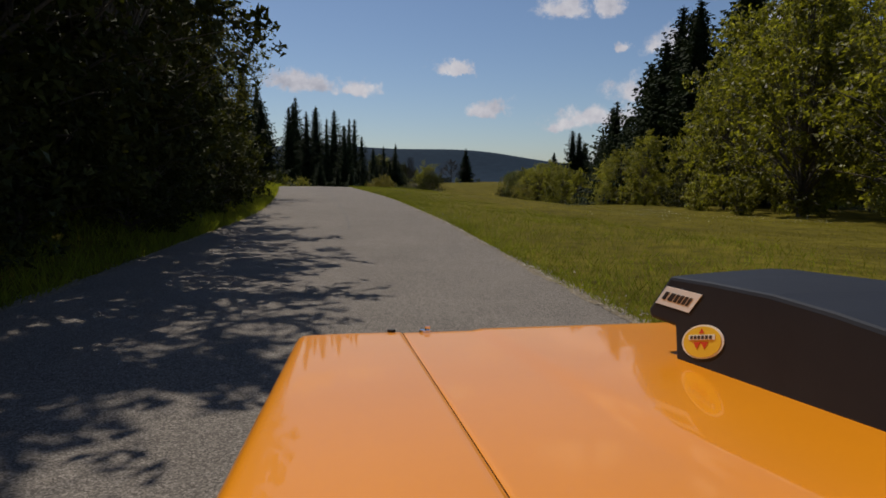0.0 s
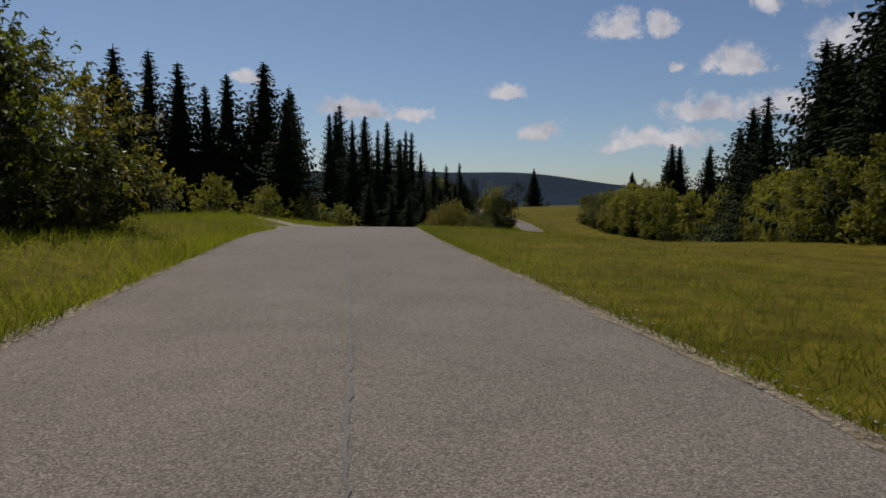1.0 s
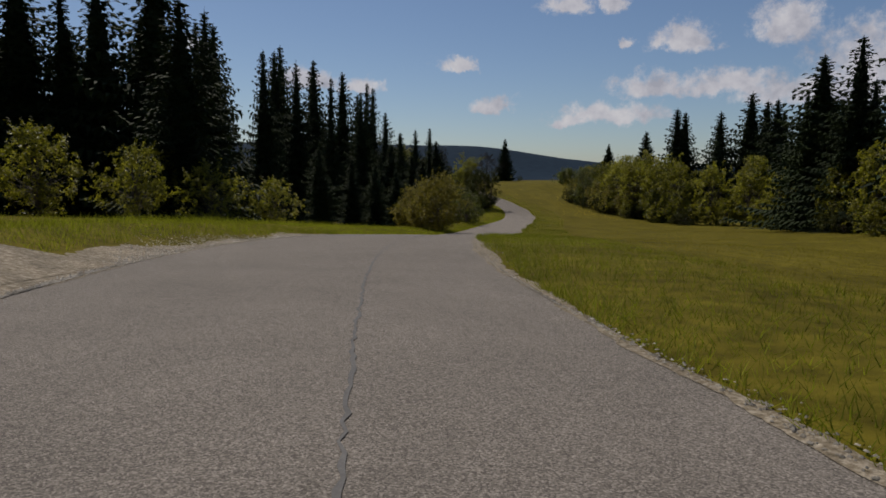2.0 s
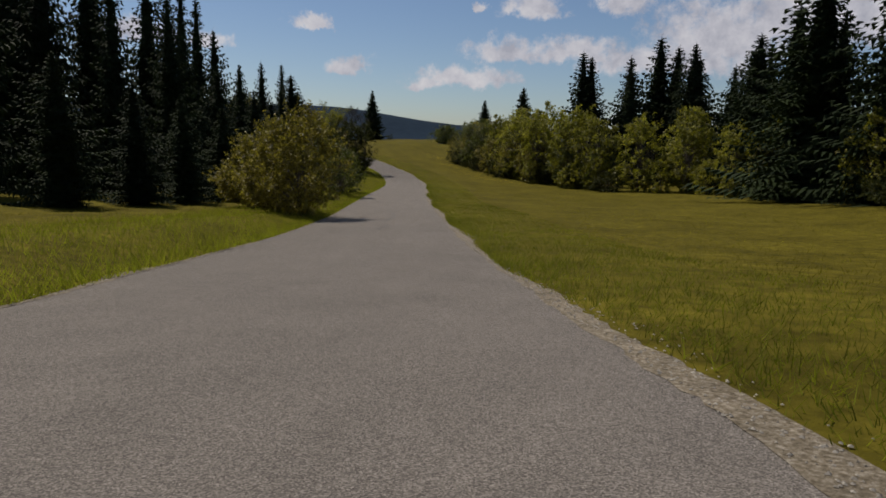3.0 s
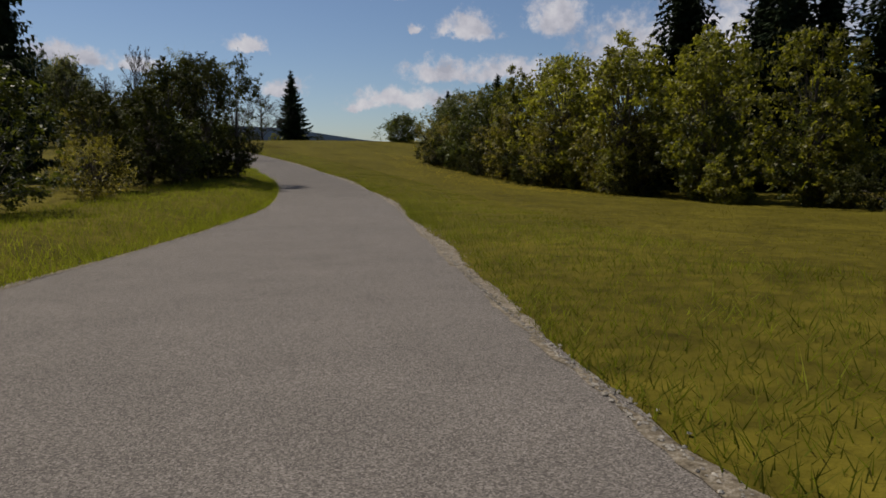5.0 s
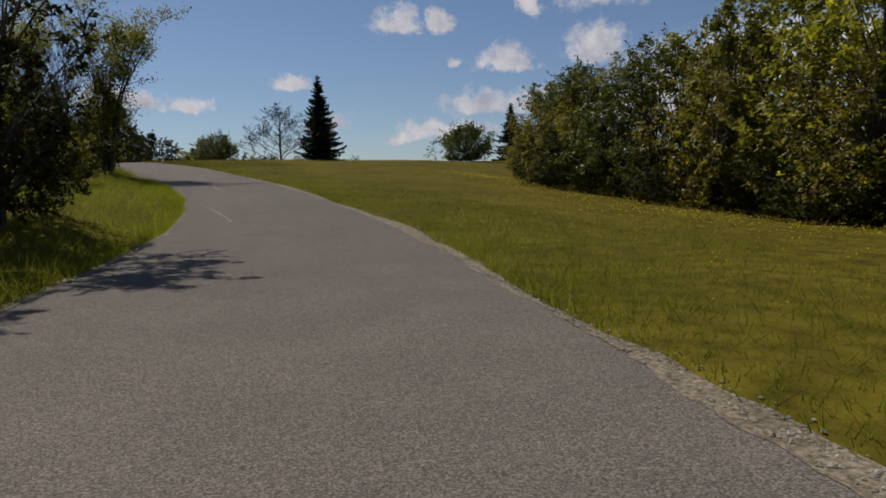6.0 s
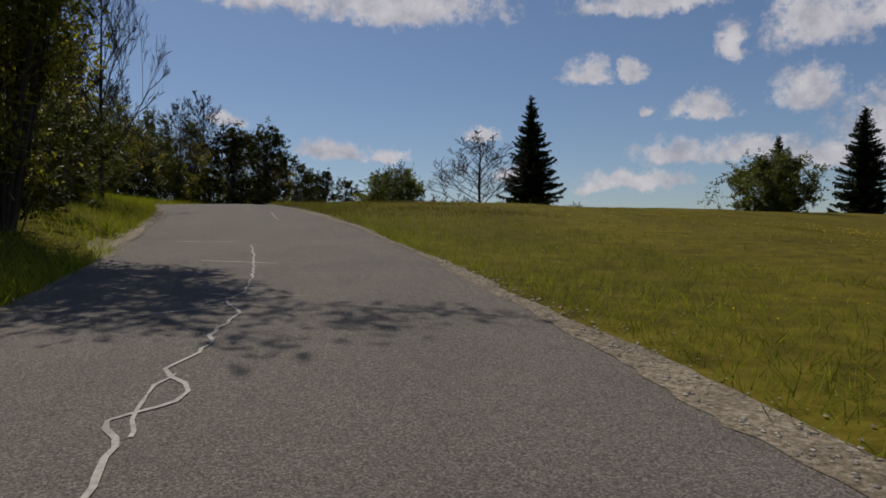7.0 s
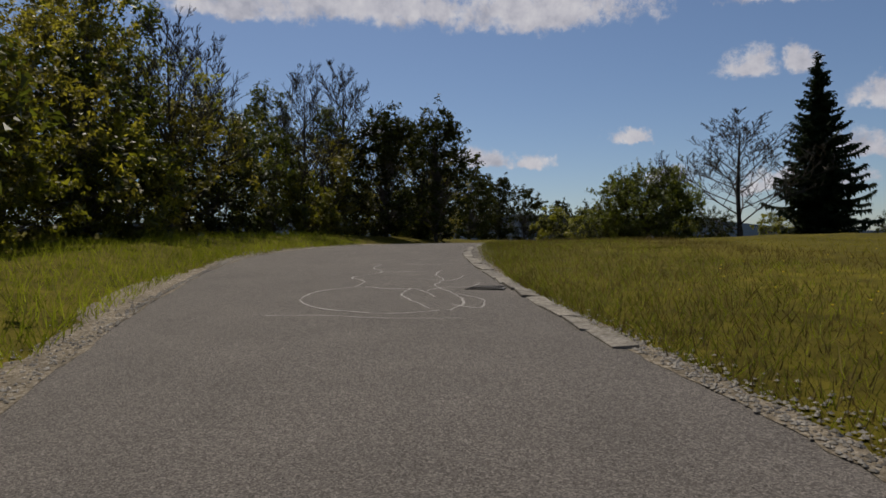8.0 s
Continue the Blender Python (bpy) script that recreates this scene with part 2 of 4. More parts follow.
KNOT_Y = [-80, -20, 0, 10, 20, 30, 40, 50, 57, 64.5, 70, 77, 84, 91, 98, 105, 113, 120, 128, 137, 150, 160, 170, 180, 190, 197, 203, 209, 214.5, 220, 225, 232, 240, 250, 262, 280, 300, 420]
KNOT_Z = [-1, -0.39, -0.37, -0.34, -0.33, -0.21, -0.11, -0.05, -0.15, -0.43, -0.71, -1.14, -1.67, -2.33, -3.03, -3.68, -4.31, -4.79, -5.21, -5.65, -6.21, -6.59, -6.73, -6.61, -6.29, -5.93, -5.5, -4.98, -4.43, -3.83, -3.32, -2.71, -2.27, -1.99, -1.92, -2.04, -2.26, -6]
KNOT_LEFT = [-3, -3, -3, -2.9, -2.55, -2.6, -2.9, -3.3, -3.6, -4.0, -4.4, -4.55, -4.6, -4.3, -4.0, -3.85, -3.9, -3.9, -4.0, -4.1, -4.1, -3.8, -3.2, -2.8, -2.5, -2.32, -2.35, -2.4, -2.45, -2.42, -2.45, -3.9, -4.9, -3.5, -3, -2.9, -2.9, -2.9]
KNOT_RIGHT = [2.3, 2.3, 2.3, 2.25, 2.5, 2.65, 2.35, 2.1, 1.8, 1.58, 1.52, 1.58, 1.75, 1.9, 2.15, 2.15, 2.18, 2.1, 1.95, 1.7, 1.68, 1.82, 1.95, 2.15, 2.28, 2.4, 2.45, 2.45, 2.45, 2.35, 1.95, 1.1, 0.9, 1.5, 1.9, 2.0, 2.1, 2.2]
PATH_X, ROAD_Z = smooth_line(LINE_Y, LINE_X, width=3.5), smooth_line(KNOT_Y, KNOT_Z, width=2.5)
LEFT, RIGHT = smooth_line(KNOT_Y, KNOT_LEFT, width=2.5), smooth_line(KNOT_Y, KNOT_RIGHT, width=2.5)
SIDE_Z = smooth_line([-80, 0, 40, 75, 110, 140, 170, 190, 205, 220, 235, 250, 283, 330, 420], [-1, -1.2, -1.8, -2.6, -5, -7, -7.9, -7.6, -6.1, -3.7, -2.05, -1.65, -1.2, -2, -6], width=8)


def along(line, y):
    return np.interp(y, *line)


def ease(v):
    v = np.clip(v, 0, 1)
    return v * v * (3 - 2 * v)


def ground_z(x, y):
    """Height of the land, road bed left out."""
    x, y = np.asarray(x, float), np.asarray(y, float)
    rz = along(ROAD_Z, y)
    dl, dr = along(PATH_X, y) + along(LEFT, y) - x, x - along(PATH_X, y) - along(RIGHT, y)
    d = np.maximum(dr, 0)
    side = along(SIDE_Z, y - 0.5 * np.minimum(d, 60))
    z_right = rz + (side - rz) * ease(d / 26) - 0.01 * np.maximum(d - 60, 0)
    e = np.maximum(dl, 0)
    z_left = rz + 0.45 * ease(e / 3) + 0.035 * np.maximum(e - 12, 0)
    z = np.where(dr > 0, z_right, np.where(dl > 0, z_left, rz))
    bumps = 0.05 * np.sin(x * 1.3 + y * 0.4) * np.sin(y * 1.1 - x * 0.3) + 0.12 * np.sin(x * 0.21 + 1) * np.sin(y * 0.17)
    z = z + bumps * ease((np.maximum(d, e) - 0.3) / 4)
    # far valley and the wooded ridge beyond it
    far = ease((y - 330) / 250)
    z = z * (1 - far) + (-12) * far
    ridge = 92 * np.exp(-((y - 2300) / 520) ** 2) * (1 - 0.75 * ease((x + 150) / 900)) + 20 * np.exp(-((y - 2500) / 700) ** 2)
    return z + ridge * (1 + 0.05 * np.sin(x / 90.0)) + np.maximum(np.abs(x) - 150, 0) * 0.02 * (y < 900)


def ground_at(x, y):
    return float(ground_z(x, y))


def build_ground():
    """One sheet whose columns follow the two road edges, sunk under the asphalt."""
    ys = np.unique(np.concatenate([np.arange(-60, 330, 1.0), np.arange(-200, 700, 12.0), np.arange(-600, 3600, 90.0)]))
    out = np.concatenate([[0, 0.25, 0.5, 0.8, 1.2], np.arange(1.8, 14, 0.8), np.arange(14, 60, 2.0), [60, 70, 85, 100, 130, 170, 220, 300, 420, 600, 850, 1200, 1700, 2400, 3200]])
    a, b = along(PATH_X, ys) + along(LEFT, ys), along(PATH_X, ys) + along(RIGHT, ys)
    gx = np.concatenate([a[:, None] - out[None, ::-1], (a + 0.3)[:, None], (b - 0.3)[:, None], b[:, None] + out[None]], 1)
    gy = np.repeat(ys[:, None], gx.shape[1], 1)
    gz = ground_z(gx, gy)
    m = len(out)
    gz[:, m - 1] -= 0.015
    gz[:, m + 2] -= 0.015
    gz[:, m:m + 2] -= 0.15
    ny, nx = gx.shape
    idx = np.arange(nx * ny).reshape(ny, nx)
    faces = np.stack([idx[:-1, :-1], idx[:-1, 1:], idx[1:, 1:], idx[1:, :-1]], -1).reshape(-1, 4)
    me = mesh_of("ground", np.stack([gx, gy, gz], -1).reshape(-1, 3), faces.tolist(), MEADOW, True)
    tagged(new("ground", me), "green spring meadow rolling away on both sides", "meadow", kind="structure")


build_ground()


def ribbon(name, ys, left, right, lift, mat, cuts=6, crown=0.0):
    """A strip along the road between two lines of offsets from the path."""
    verts, faces = [], []
    for y in ys:
        a, b = along(PATH_X, y) + left(y), along(PATH_X, y) + right(y)
        for k in range(cuts + 1):
            u = k / cuts
            x = a + (b - a) * u
            base = float(along(ROAD_Z, y)) if lift is None else ground_at(x, y) + lift
            verts.append((x, y, base + crown * (1 - (2 * u - 1) ** 2)))
    n = cuts + 1
    for r in range(len(ys) - 1):
        for k in range(cuts):
            a = r * n + k
            faces.append((a, a + 1, a + n + 1, a + n))
    return mesh_of(name, verts, faces, mat, True)


def build_road():
    ys = np.arange(-60, 400, 1.0)
    wob = lambda y, s: 0.06 * math.sin(y * 0.9 + s) + 0.04 * math.sin(y * 2.3 + 2 * s)
    me = ribbon("road", ys, lambda y: along(LEFT, y) - 0.04 - abs(wob(y, 0)), lambda y: along(RIGHT, y) + 0.04 + abs(wob(y, 2)), None, ASPHALT, 8, 0.03)
    tagged(new("road", me), "narrow worn grey asphalt country road", "road", kind="structure")


build_road()


# ---- trees ----
def tube(points, radii, sides=6):
    verts, faces = [], []
    for i, (p, r) in enumerate(zip(points, radii)):
        p = Vector(p)
        d = Vector(points[min(i + 1, len(points) - 1)]) - Vector(points[max(i - 1, 0)])
        q = d.to_track_quat("Z", "Y")
        for k in range(sides):
            a = 2 * math.pi * k / sides
            verts.append(p + q @ Vector((r * math.cos(a), r * math.sin(a), 0)))
        if i:
            for k in range(sides):
                b = (i - 1) * sides
                faces.append((b + k, b + (k + 1) % sides, b + sides + (k + 1) % sides, b + sides + k))
    return verts, faces


def join(pieces):
    verts, faces = [], []
    for v, f in pieces:
        o = len(verts)
        verts += list(v)
        faces += [tuple(i + o for i in q) for q in f]
    return verts, faces


def spruce_meshes(seed, height=20.0, spread=4.2, lean=0.0, comb=0.36, tooth=1.0, more=0, ragged=0.45):
    """Trunk, and a crown of drooping boughs in whorls, each a comb of hanging needle sprays."""
    rng = random.Random(seed)
    trunk = tube([(0, 0, -0.5), (0, 0, height * 0.5), (lean, 0, height * 0.99)], (0.24, 0.14, 0.015), 7)
    tris = []
    sides = [rng.uniform(0.72, 1.2) for _ in range(7)]
    z = height * 0.02
    while z < height * 0.985:
        u = z / height
        full = 1.05 * (1 - u) ** 0.9 * (0.75 + 0.25 * min(1, u / 0.12))
        reach = spread * full * rng.uniform(0.78, 1.15) + 0.16
        count = max(4, int(7 - 3 * u)) + more
        turn = rng.uniform(0, 6.28)
        for b in range(6):                   # inner needles that close the crown round the trunk
            a, w, r = turn + 1.05 * b, 0.75, reach * rng.uniform(0.28, 0.46)
            tris += [(lean * u, 0, z + 0.25)] + [(r * math.cos(a + q) + lean * u, r * math.sin(a + q), max(0.12, z - rng.uniform(0.2, 0.5) - 0.35 * r)) for q in (-w, w)]
        for b in range(count):
            a = turn + 6.283 * b / count + rng.uniform(-0.3, 0.3)
            r = reach * rng.uniform(0.55, 1.15) * sides[int(a / 6.283 * 7 + u * 9) % 7]
            ca, sa = math.cos(a), math.sin(a)
            drop = rng.uniform(0.15, 0.70) * (1 - 0.8 * u)
            steps = max(2, int(r / comb))
            zb = z + rng.uniform(-ragged, ragged) * (1 - 0.6 * u)
            bough = []
            for k in range(1, steps + 1):
                w = k / steps
                d = r * w
                zz = zb - drop * d + 0.26 * r * w ** 3
                wid = (0.24 + 0.60 * (1 - w)) * (0.50 + 0.27 * r) * tooth * min(1, 0.3 + 0.5 * r)
                for sd in (-1, 1):
                    q = wid * rng.uniform(0.5, 1.4)
                    bough += [(d - 0.20, 0, zz + 0.03), (d + 0.10, 0, zz), (d + 0.16 + 0.5 * q, sd * q, zz - (0.15 + 0.75 * rng.random()) * q * (1.5 - 0.5 * tooth))]
                h = (0.35 + 0.55 * rng.random()) * (0.5 + 0.30 * r) * (1 - 0.4 * w) * tooth * min(1, 0.3 + 0.5 * r)
                bough += [(d - 0.20, 0, zz + 0.04), (d + 0.16, 0, zz + 0.02), (d + rng.uniform(-0.1, 0.2), rng.uniform(-0.2, 0.2), zz - h)]
            bough += [(r - 0.25, -0.05, zb - drop * r + 0.2 * r), (r - 0.25, 0.05, zb - drop * r + 0.2 * r), (r + 0.14, 0, zb - drop * r + 0.22 * r)]
            tris += [(x * ca - y * sa + lean * u, x * sa + y * ca, max(zz_, 0.12)) for x, y, zz_ in bough]
        z += (0.16 + 0.21 * (1 - u)) * height / 20 * rng.uniform(0.7, 1.3)
    for k in range(5):
        a = rng.uniform(0, 6.28)
        tris += [(lean, 0, height * 0.97), (lean + 0.05, 0, height * 0.97), (lean + 0.1 * math.cos(a), 0.1 * math.sin(a), height * rng.uniform(1.0, 1.02))]
    return mesh_of("trunk", *trunk, BARK, True), tri_mesh("crown", tris, NEEDLE)


def leaf_meshes(seed, height=8.0, width=6.0, leaves=6000, leaf=0.17, stem=0.16, low=0.12, mat=None, clumps=60):
    """Trunk with limbs, and a crown of small folded leaves gathered in uneven clumps round the limb ends."""
    rng = random.Random(seed)
    nr = np.random.default_rng(seed)
    pieces, ends = [], []
    for k in range(clumps):
        a, t = rng.uniform(0, 6.283), rng.random()
        zz = low + (0.97 - low) * t
        prof = math.sin(math.pi * min(1, max(0, (zz - low * 0.4) / (1.04 - low * 0.4))) ** 0.8) ** 0.7
        r = width / 2 * prof * math.sqrt(rng.uniform(0.15, 1.0)) * rng.uniform(0.75, 1.15)
        ends.append((r * math.cos(a), r * math.sin(a), height * zz * rng.uniform(0.94, 1.04)))
    pieces.append(tube([(0, 0, -0.4), (0.05, 0, height * 0.35), (rng.uniform(-.3, .3), rng.uniform(-.3, .3), height * 0.85)], (stem, stem * 0.7, stem * 0.12), 7))
    for e in ends[::2]:
        h0 = max(0.05 * height, e[2] * rng.uniform(0.25, 0.6))
        mid = (e[0] * 0.5 + rng.uniform(-.2, .2), e[1] * 0.5 + rng.uniform(-.2, .2), (h0 + e[2]) / 2 + 0.1 * height * 0.3)
        pieces.append(tube([(0.03, 0, h0), mid, e], (stem * 0.38, stem * 0.22, stem * 0.06), 4))
    # a few shoots stand out of the crown
    for k in range(int(clumps * 0.18)):
        e = ends[rng.randrange(clumps)]
        ends.append((e[0] * 1.12, e[1] * 1.12, min(height * 1.06, e[2] + height * rng.uniform(0.03, 0.12))))
    # each clump is a fan of shoots, and the leaves sit along the shoots
    ends = np.array(ends)
    shoots = max(60, leaves // 22)
    home = nr.integers(0, len(ends), shoots)
    size = width / 2 * nr.uniform(0.16, 0.36, len(ends))
    size[clumps:] *= 0.7
    way = nr.normal(0, 1, (shoots, 3)) + ends[home] * [0.16, 0.16, 0] * 4 / width + [0, 0, 0.55]
    way /= np.linalg.norm(way, axis=1, keepdims=True)
    reach = size[home] * nr.uniform(0.5, 1.35, shoots)
    start = ends[home] + nr.normal(0, 0.25, (shoots, 3)) * size[home][:, None]
    pick = nr.integers(0, shoots, leaves)
    u_ = nr.random((leaves, 1)) ** 0.8
    c = start[pick] + way[pick] * reach[pick][:, None] * u_ + nr.normal(0, 1, (leaves, 3)) * leaf * (0.95 - 0.4 * u_)
    c[:, 2] = np.maximum(c[:, 2], 0.05 * height * nr.random(leaves) + 0.06)
    n = way[pick] * 0.5 + nr.normal(0, 0.7, (leaves, 3)) + [0, 0, 0.45]
    n /= np.linalg.norm(n, axis=1, keepdims=True)
    u = np.cross(n, nr.normal(0, 1, (leaves, 3)))
    u /= np.linalg.norm(u, axis=1, keepdims=True)
    v = np.cross(n, u)
    s = leaf * nr.uniform(0.55, 1.45, (leaves, 1))
    tris = np.stack([c - u * s * 0.95, c + u * s * 0.75 + v * s * 0.42, c + u * s * 0.55 - v * s * 0.42], 1).reshape(-1, 3)
    return mesh_of("trunk", *join(pieces), BARK, True), tri_mesh("crown", tris, mat or LEAF)


def bare_meshes(seed, height=9.0, width=6.0):
    """A leafless tree: limbs that fork three times into twigs."""
    rng = random.Random(seed)
    pieces, twigs = [], []

    def limb(p, d, length, r, depth):
        bend = Vector((rng.uniform(-1, 1), rng.uniform(-1, 1), 0.4)) * length * 0.10
        q, e = p + d * length * 0.5 + bend, p + d * length + bend * 0.6 + Vector((0, 0, 0.12 * length))
        if depth == 3:
            twigs.append(tube([p, e], (r, 0.007), 3))
            return
        (pieces if depth < 1 else twigs).append(tube([p, q, e], (r, r * 0.7, max(0.010, r * 0.3)), 5 if depth < 1 else 3))
        for k in range((6, 5, 4)[depth]):
            w = rng.uniform(0.3, 1.0)
            base = p.lerp(q, w * 2) if w < 0.5 else q.lerp(e, w * 2 - 1)
            side = Vector((rng.uniform(-1, 1), rng.uniform(-1, 1), rng.uniform(-0.1, 0.6))).normalized()
            limb(base, (d * 0.8 + side * 0.75).normalized(), length * rng.uniform(0.36, 0.56), max(0.013, r * 0.48), depth + 1)

    pieces.append(tube([(0, 0, -0.3), (0.08, 0.05, height * 0.4), (-0.05, 0.1, height * 0.95)], (0.15, 0.10, 0.015), 7))
    for k in range(20):
        u = 0.10 + 0.84 * k / 19
        a = 2.4 * k + rng.uniform(-0.4, 0.4)
        rise = 0.55 + 0.9 * u
        d = Vector((math.cos(a), math.sin(a), rise)).normalized()
        limb(Vector((0.05, 0.04, height * u * 0.95)), d, width * 0.62 * (1.08 - u * 0.8), 0.052 * (1.1 - u * 0.8), 0)
    return mesh_of("trunk", *join(pieces), TWIG, True), mesh_of("crown", *join(twigs), TWIG)


def stem_meshes(seed, height=10.0, width=5.0, lean=1.2, leaves=9000, leaf=0.075, stems=6, mat=None):
    """A thin roadside tree: several stems fan out from one foot, leafy low down and airy above, and the crown leans over."""
    rng, nr = random.Random(seed), np.random.default_rng(seed)
    pieces, ends, weights = [], [], []
    for k in range(stems):
        a, far = 6.283 * k / stems + rng.uniform(-0.4, 0.4), rng.uniform(0.15, 0.5) * width
        tip = Vector((lean * rng.uniform(0.6, 1.2) + far * math.cos(a), far * math.sin(a), height * rng.uniform(0.72, 1.0)))
        mid = Vector((tip.x * 0.30 + rng.uniform(-0.15, 0.15), tip.y * 0.35, tip.z * 0.5))
        foot = Vector((0.16 * math.cos(a), 0.16 * math.sin(a), -0.3))
        pieces.append(tube([foot, foot.lerp(mid, 0.5), mid, mid.lerp(tip, 0.55), tip], (0.075, 0.06, 0.048, 0.03, 0.008), 6))
        for j in range(17):
            u = rng.uniform(0.25, 1.0) ** 0.8
            base = foot.lerp(mid, u * 2) if u < 0.5 else mid.lerp(tip, u * 2 - 1)
            b, reach = rng.uniform(0, 6.283), width * rng.uniform(0.10, 0.36) * (0.40 + 0.75 * u)
            e = base + Vector((reach * math.cos(b), reach * math.sin(b), reach * rng.uniform(0.2, 0.9)))
            pieces.append(tube([base, base.lerp(e, 0.5) + Vector((0, 0, 0.08)), e], (0.022, 0.014, 0.004), 3))
            ends.append((e, base))
            weights.append(0.8 + 0.7 * u)
    for j in range(16):                      # skirt of leafy suckers round the foot
        b, r = rng.uniform(0, 6.283), rng.uniform(0.2, 0.20 * width)
        e = Vector((r * math.cos(b), r * math.sin(b), height * rng.uniform(0.12, 0.45)))
        pieces.append(tube([(0.3 * e.x, 0.3 * e.y, -0.1), e * 0.6, e], (0.02, 0.014, 0.004), 3))
        ends.append((e, e * 0.35))
        weights.append(0.9)
    p = np.array(weights) / sum(weights)
    pick = nr.choice(len(ends), leaves, p=p)
    tips, roots = np.array([tuple(e) for e, _ in ends])[pick], np.array([tuple(b) for _, b in ends])[pick]
    c = roots + (tips - roots) * nr.uniform(0.35, 1.12, (leaves, 1)) + nr.normal(0, 1, (leaves, 3)) * [0.24, 0.24, 0.21]
    c[:, 2] = np.maximum(c[:, 2], 0.1)
    n = nr.normal(0, 1, (leaves, 3)) + [0, 0, 0.6]
    u = np.cross(n, nr.normal(0, 1, (leaves, 3)))
    u /= np.linalg.norm(u, axis=1, keepdims=True)
    v = np.cross(n / np.linalg.norm(n, axis=1, keepdims=True), u)
    s = leaf * nr.uniform(0.6, 1.5, (leaves, 1))
    tris = np.stack([c - u * s, c + u * s * 0.7 + v * s * 0.45, c + u * s * 0.6 - v * s * 0.45], 1).reshape(-1, 3)
    return mesh_of("trunk", *join(pieces), TWIG, True), tri_mesh("crown", tris, mat or LEAF)


KINDS = {}


def kind(name, meshes, height):
    KINDS[name] = (meshes, height)


for k in range(4):
    kind(f"spruce{k}", spruce_meshes(11 + k, 20.0, (5.2, 4.4, 5.6, 4.8)[k], (0, 0.3, -0.2, 0.1)[k], 0.42, 0.85), 20.0)
for k in range(2):
    kind(f"crest{k}", spruce_meshes(16 + k, 15.0, (5.4, 4.6)[k], (0.15, -0.1)[k], 0.20, 0.60, 2, 1.1), 15.0)
for k in range(3):
    kind(f"big{k}", leaf_meshes(26 + k, 18.0, (11.0, 9.5, 12.5)[k], 13500, 0.23, 0.24, 0.02, LEAF, 300), 18.0)
    kind(f"tree{k}", leaf_meshes(31 + k, 10.0, (7.0, 6.0, 8.0)[k], 9000, 0.175, 0.15, 0.02, LEAF, 190), 10.0)
    kind(f"young{k}", leaf_meshes(36 + k, 8.0, (5.0, 4.2, 5.6)[k], 13500, 0.095, 0.08, 0.02, (LEAF, LEAF, LEAF_BROWN)[k], 120), 8.0)
    kind(f"spring{k}", leaf_meshes(81 + k, 8.0, (5.0, 4.6, 5.6)[k], 10500, 0.088, 0.08, 0.02, (LEAF_MID, LEAF_BROWN, LEAF)[k], 110), 8.0)
    kind(f"edge{k}", leaf_meshes(86 + k, 8.0, (5.0, 4.4, 5.6)[k], 13000, 0.088, 0.08, 0.02, (LEAF_MID, LEAF_MID, LEAF_BROWN)[k], 120), 8.0)
    kind(f"shade{k}", leaf_meshes(46 + k, 8.0, (4.8, 5.4, 5.0)[k], 10500, 0.092, 0.09, 0.05, LEAF_DARK_SHADE, 100), 8.0)
    kind(f"dark{k}", leaf_meshes(41 + k, 10.0, (6.5, 7.5, 6.0)[k], 7200, 0.20, 0.16, 0.03, LEAF_DARK_SHADE, 170), 10.0)
for k in range(3):
    kind(f"bush{k}", leaf_meshes(51 + k, 5.0, (5.2, 6.0, 4.6)[k], 7000, 0.098, 0.06, 0.02, LEAF, 150), 5.0)
    kind(f"hedge{k}", leaf_meshes(54 + k, 5.0, (5.2, 6.0, 4.6)[k], 7000, 0.098, 0.06, 0.02, (LEAF_MID, LEAF_BROWN, LEAF_MID)[k], 150), 5.0)
    kind(f"under{k}", leaf_meshes(66 + k, 3.0, (4.0, 3.6, 4.4)[k], 3600, 0.095, 0.04, 0.01, LEAF_DARK_SHADE, 70), 3.0)
    kind(f"low{k}", leaf_meshes(61 + k, 3.0, (3.6, 4.2, 3.0)[k], 4200, 0.095, 0.04, 0.02, (LEAF, LEAF_DARK_SHADE, LEAF)[k], 70), 3.0)
for k in range(3):
    kind(f"fine{k}", leaf_meshes(95 + k, 8.0, (5.0, 4.6, 5.4)[k], 24000, 0.058, 0.07, 0.02, (LEAF_MID, LEAF_BROWN, LEAF_MID)[k], 150), 8.0)
kind("stem0", stem_meshes(91, 10.0, 5.4, 1.3, 14500, 0.085, 8, LEAF), 10.0)
kind("stem1", stem_meshes(92, 10.0, 4.2, 0.4, 9000, 0.075, 6, LEAF), 10.0)
kind("bare0", bare_meshes(71, 9.0), 9.0)
kind("bare1", bare_meshes(75, 9.0), 9.0)
plant_rng = random.Random(5)


def plant(what, x, y, top=None, h=None, wide=1.0, label="", name="tree", group="", turn=None):
    """A tree of a kind, with its foot on the land; top: the height of its tip in the world."""
    (trunk, crown), own = KINDS[what]
    z = ground_at(x, y)
    h = h if h is not None else max(1.0, top - z)
    s = h / own
    ob = new(name)
    ob.matrix_basis = pose(x, y, z - 0.05, 0, 0, plant_rng.uniform(0, 360) if turn is None else turn) @ Matrix.Diagonal((s * wide, s * wide, s, 1))
    part("trunk", trunk, ob)
    part("crown", crown, ob)
    return tagged(ob, label, "bush" if "bush" in name or "shrub" in name else "tree", group)


def spruces(rows, group, label="tall dark green spruce in a dense stand", slim=1.0):
    for k, (x, y, top) in enumerate(rows):
        plant(f"spruce{(k * 3 + int(x)) % 4}", x, y, top=top + 0.04 * (top + 6), wide=slim * plant_rng.uniform(1.2, 1.55), label=label, name="spruce_tree", group=group)


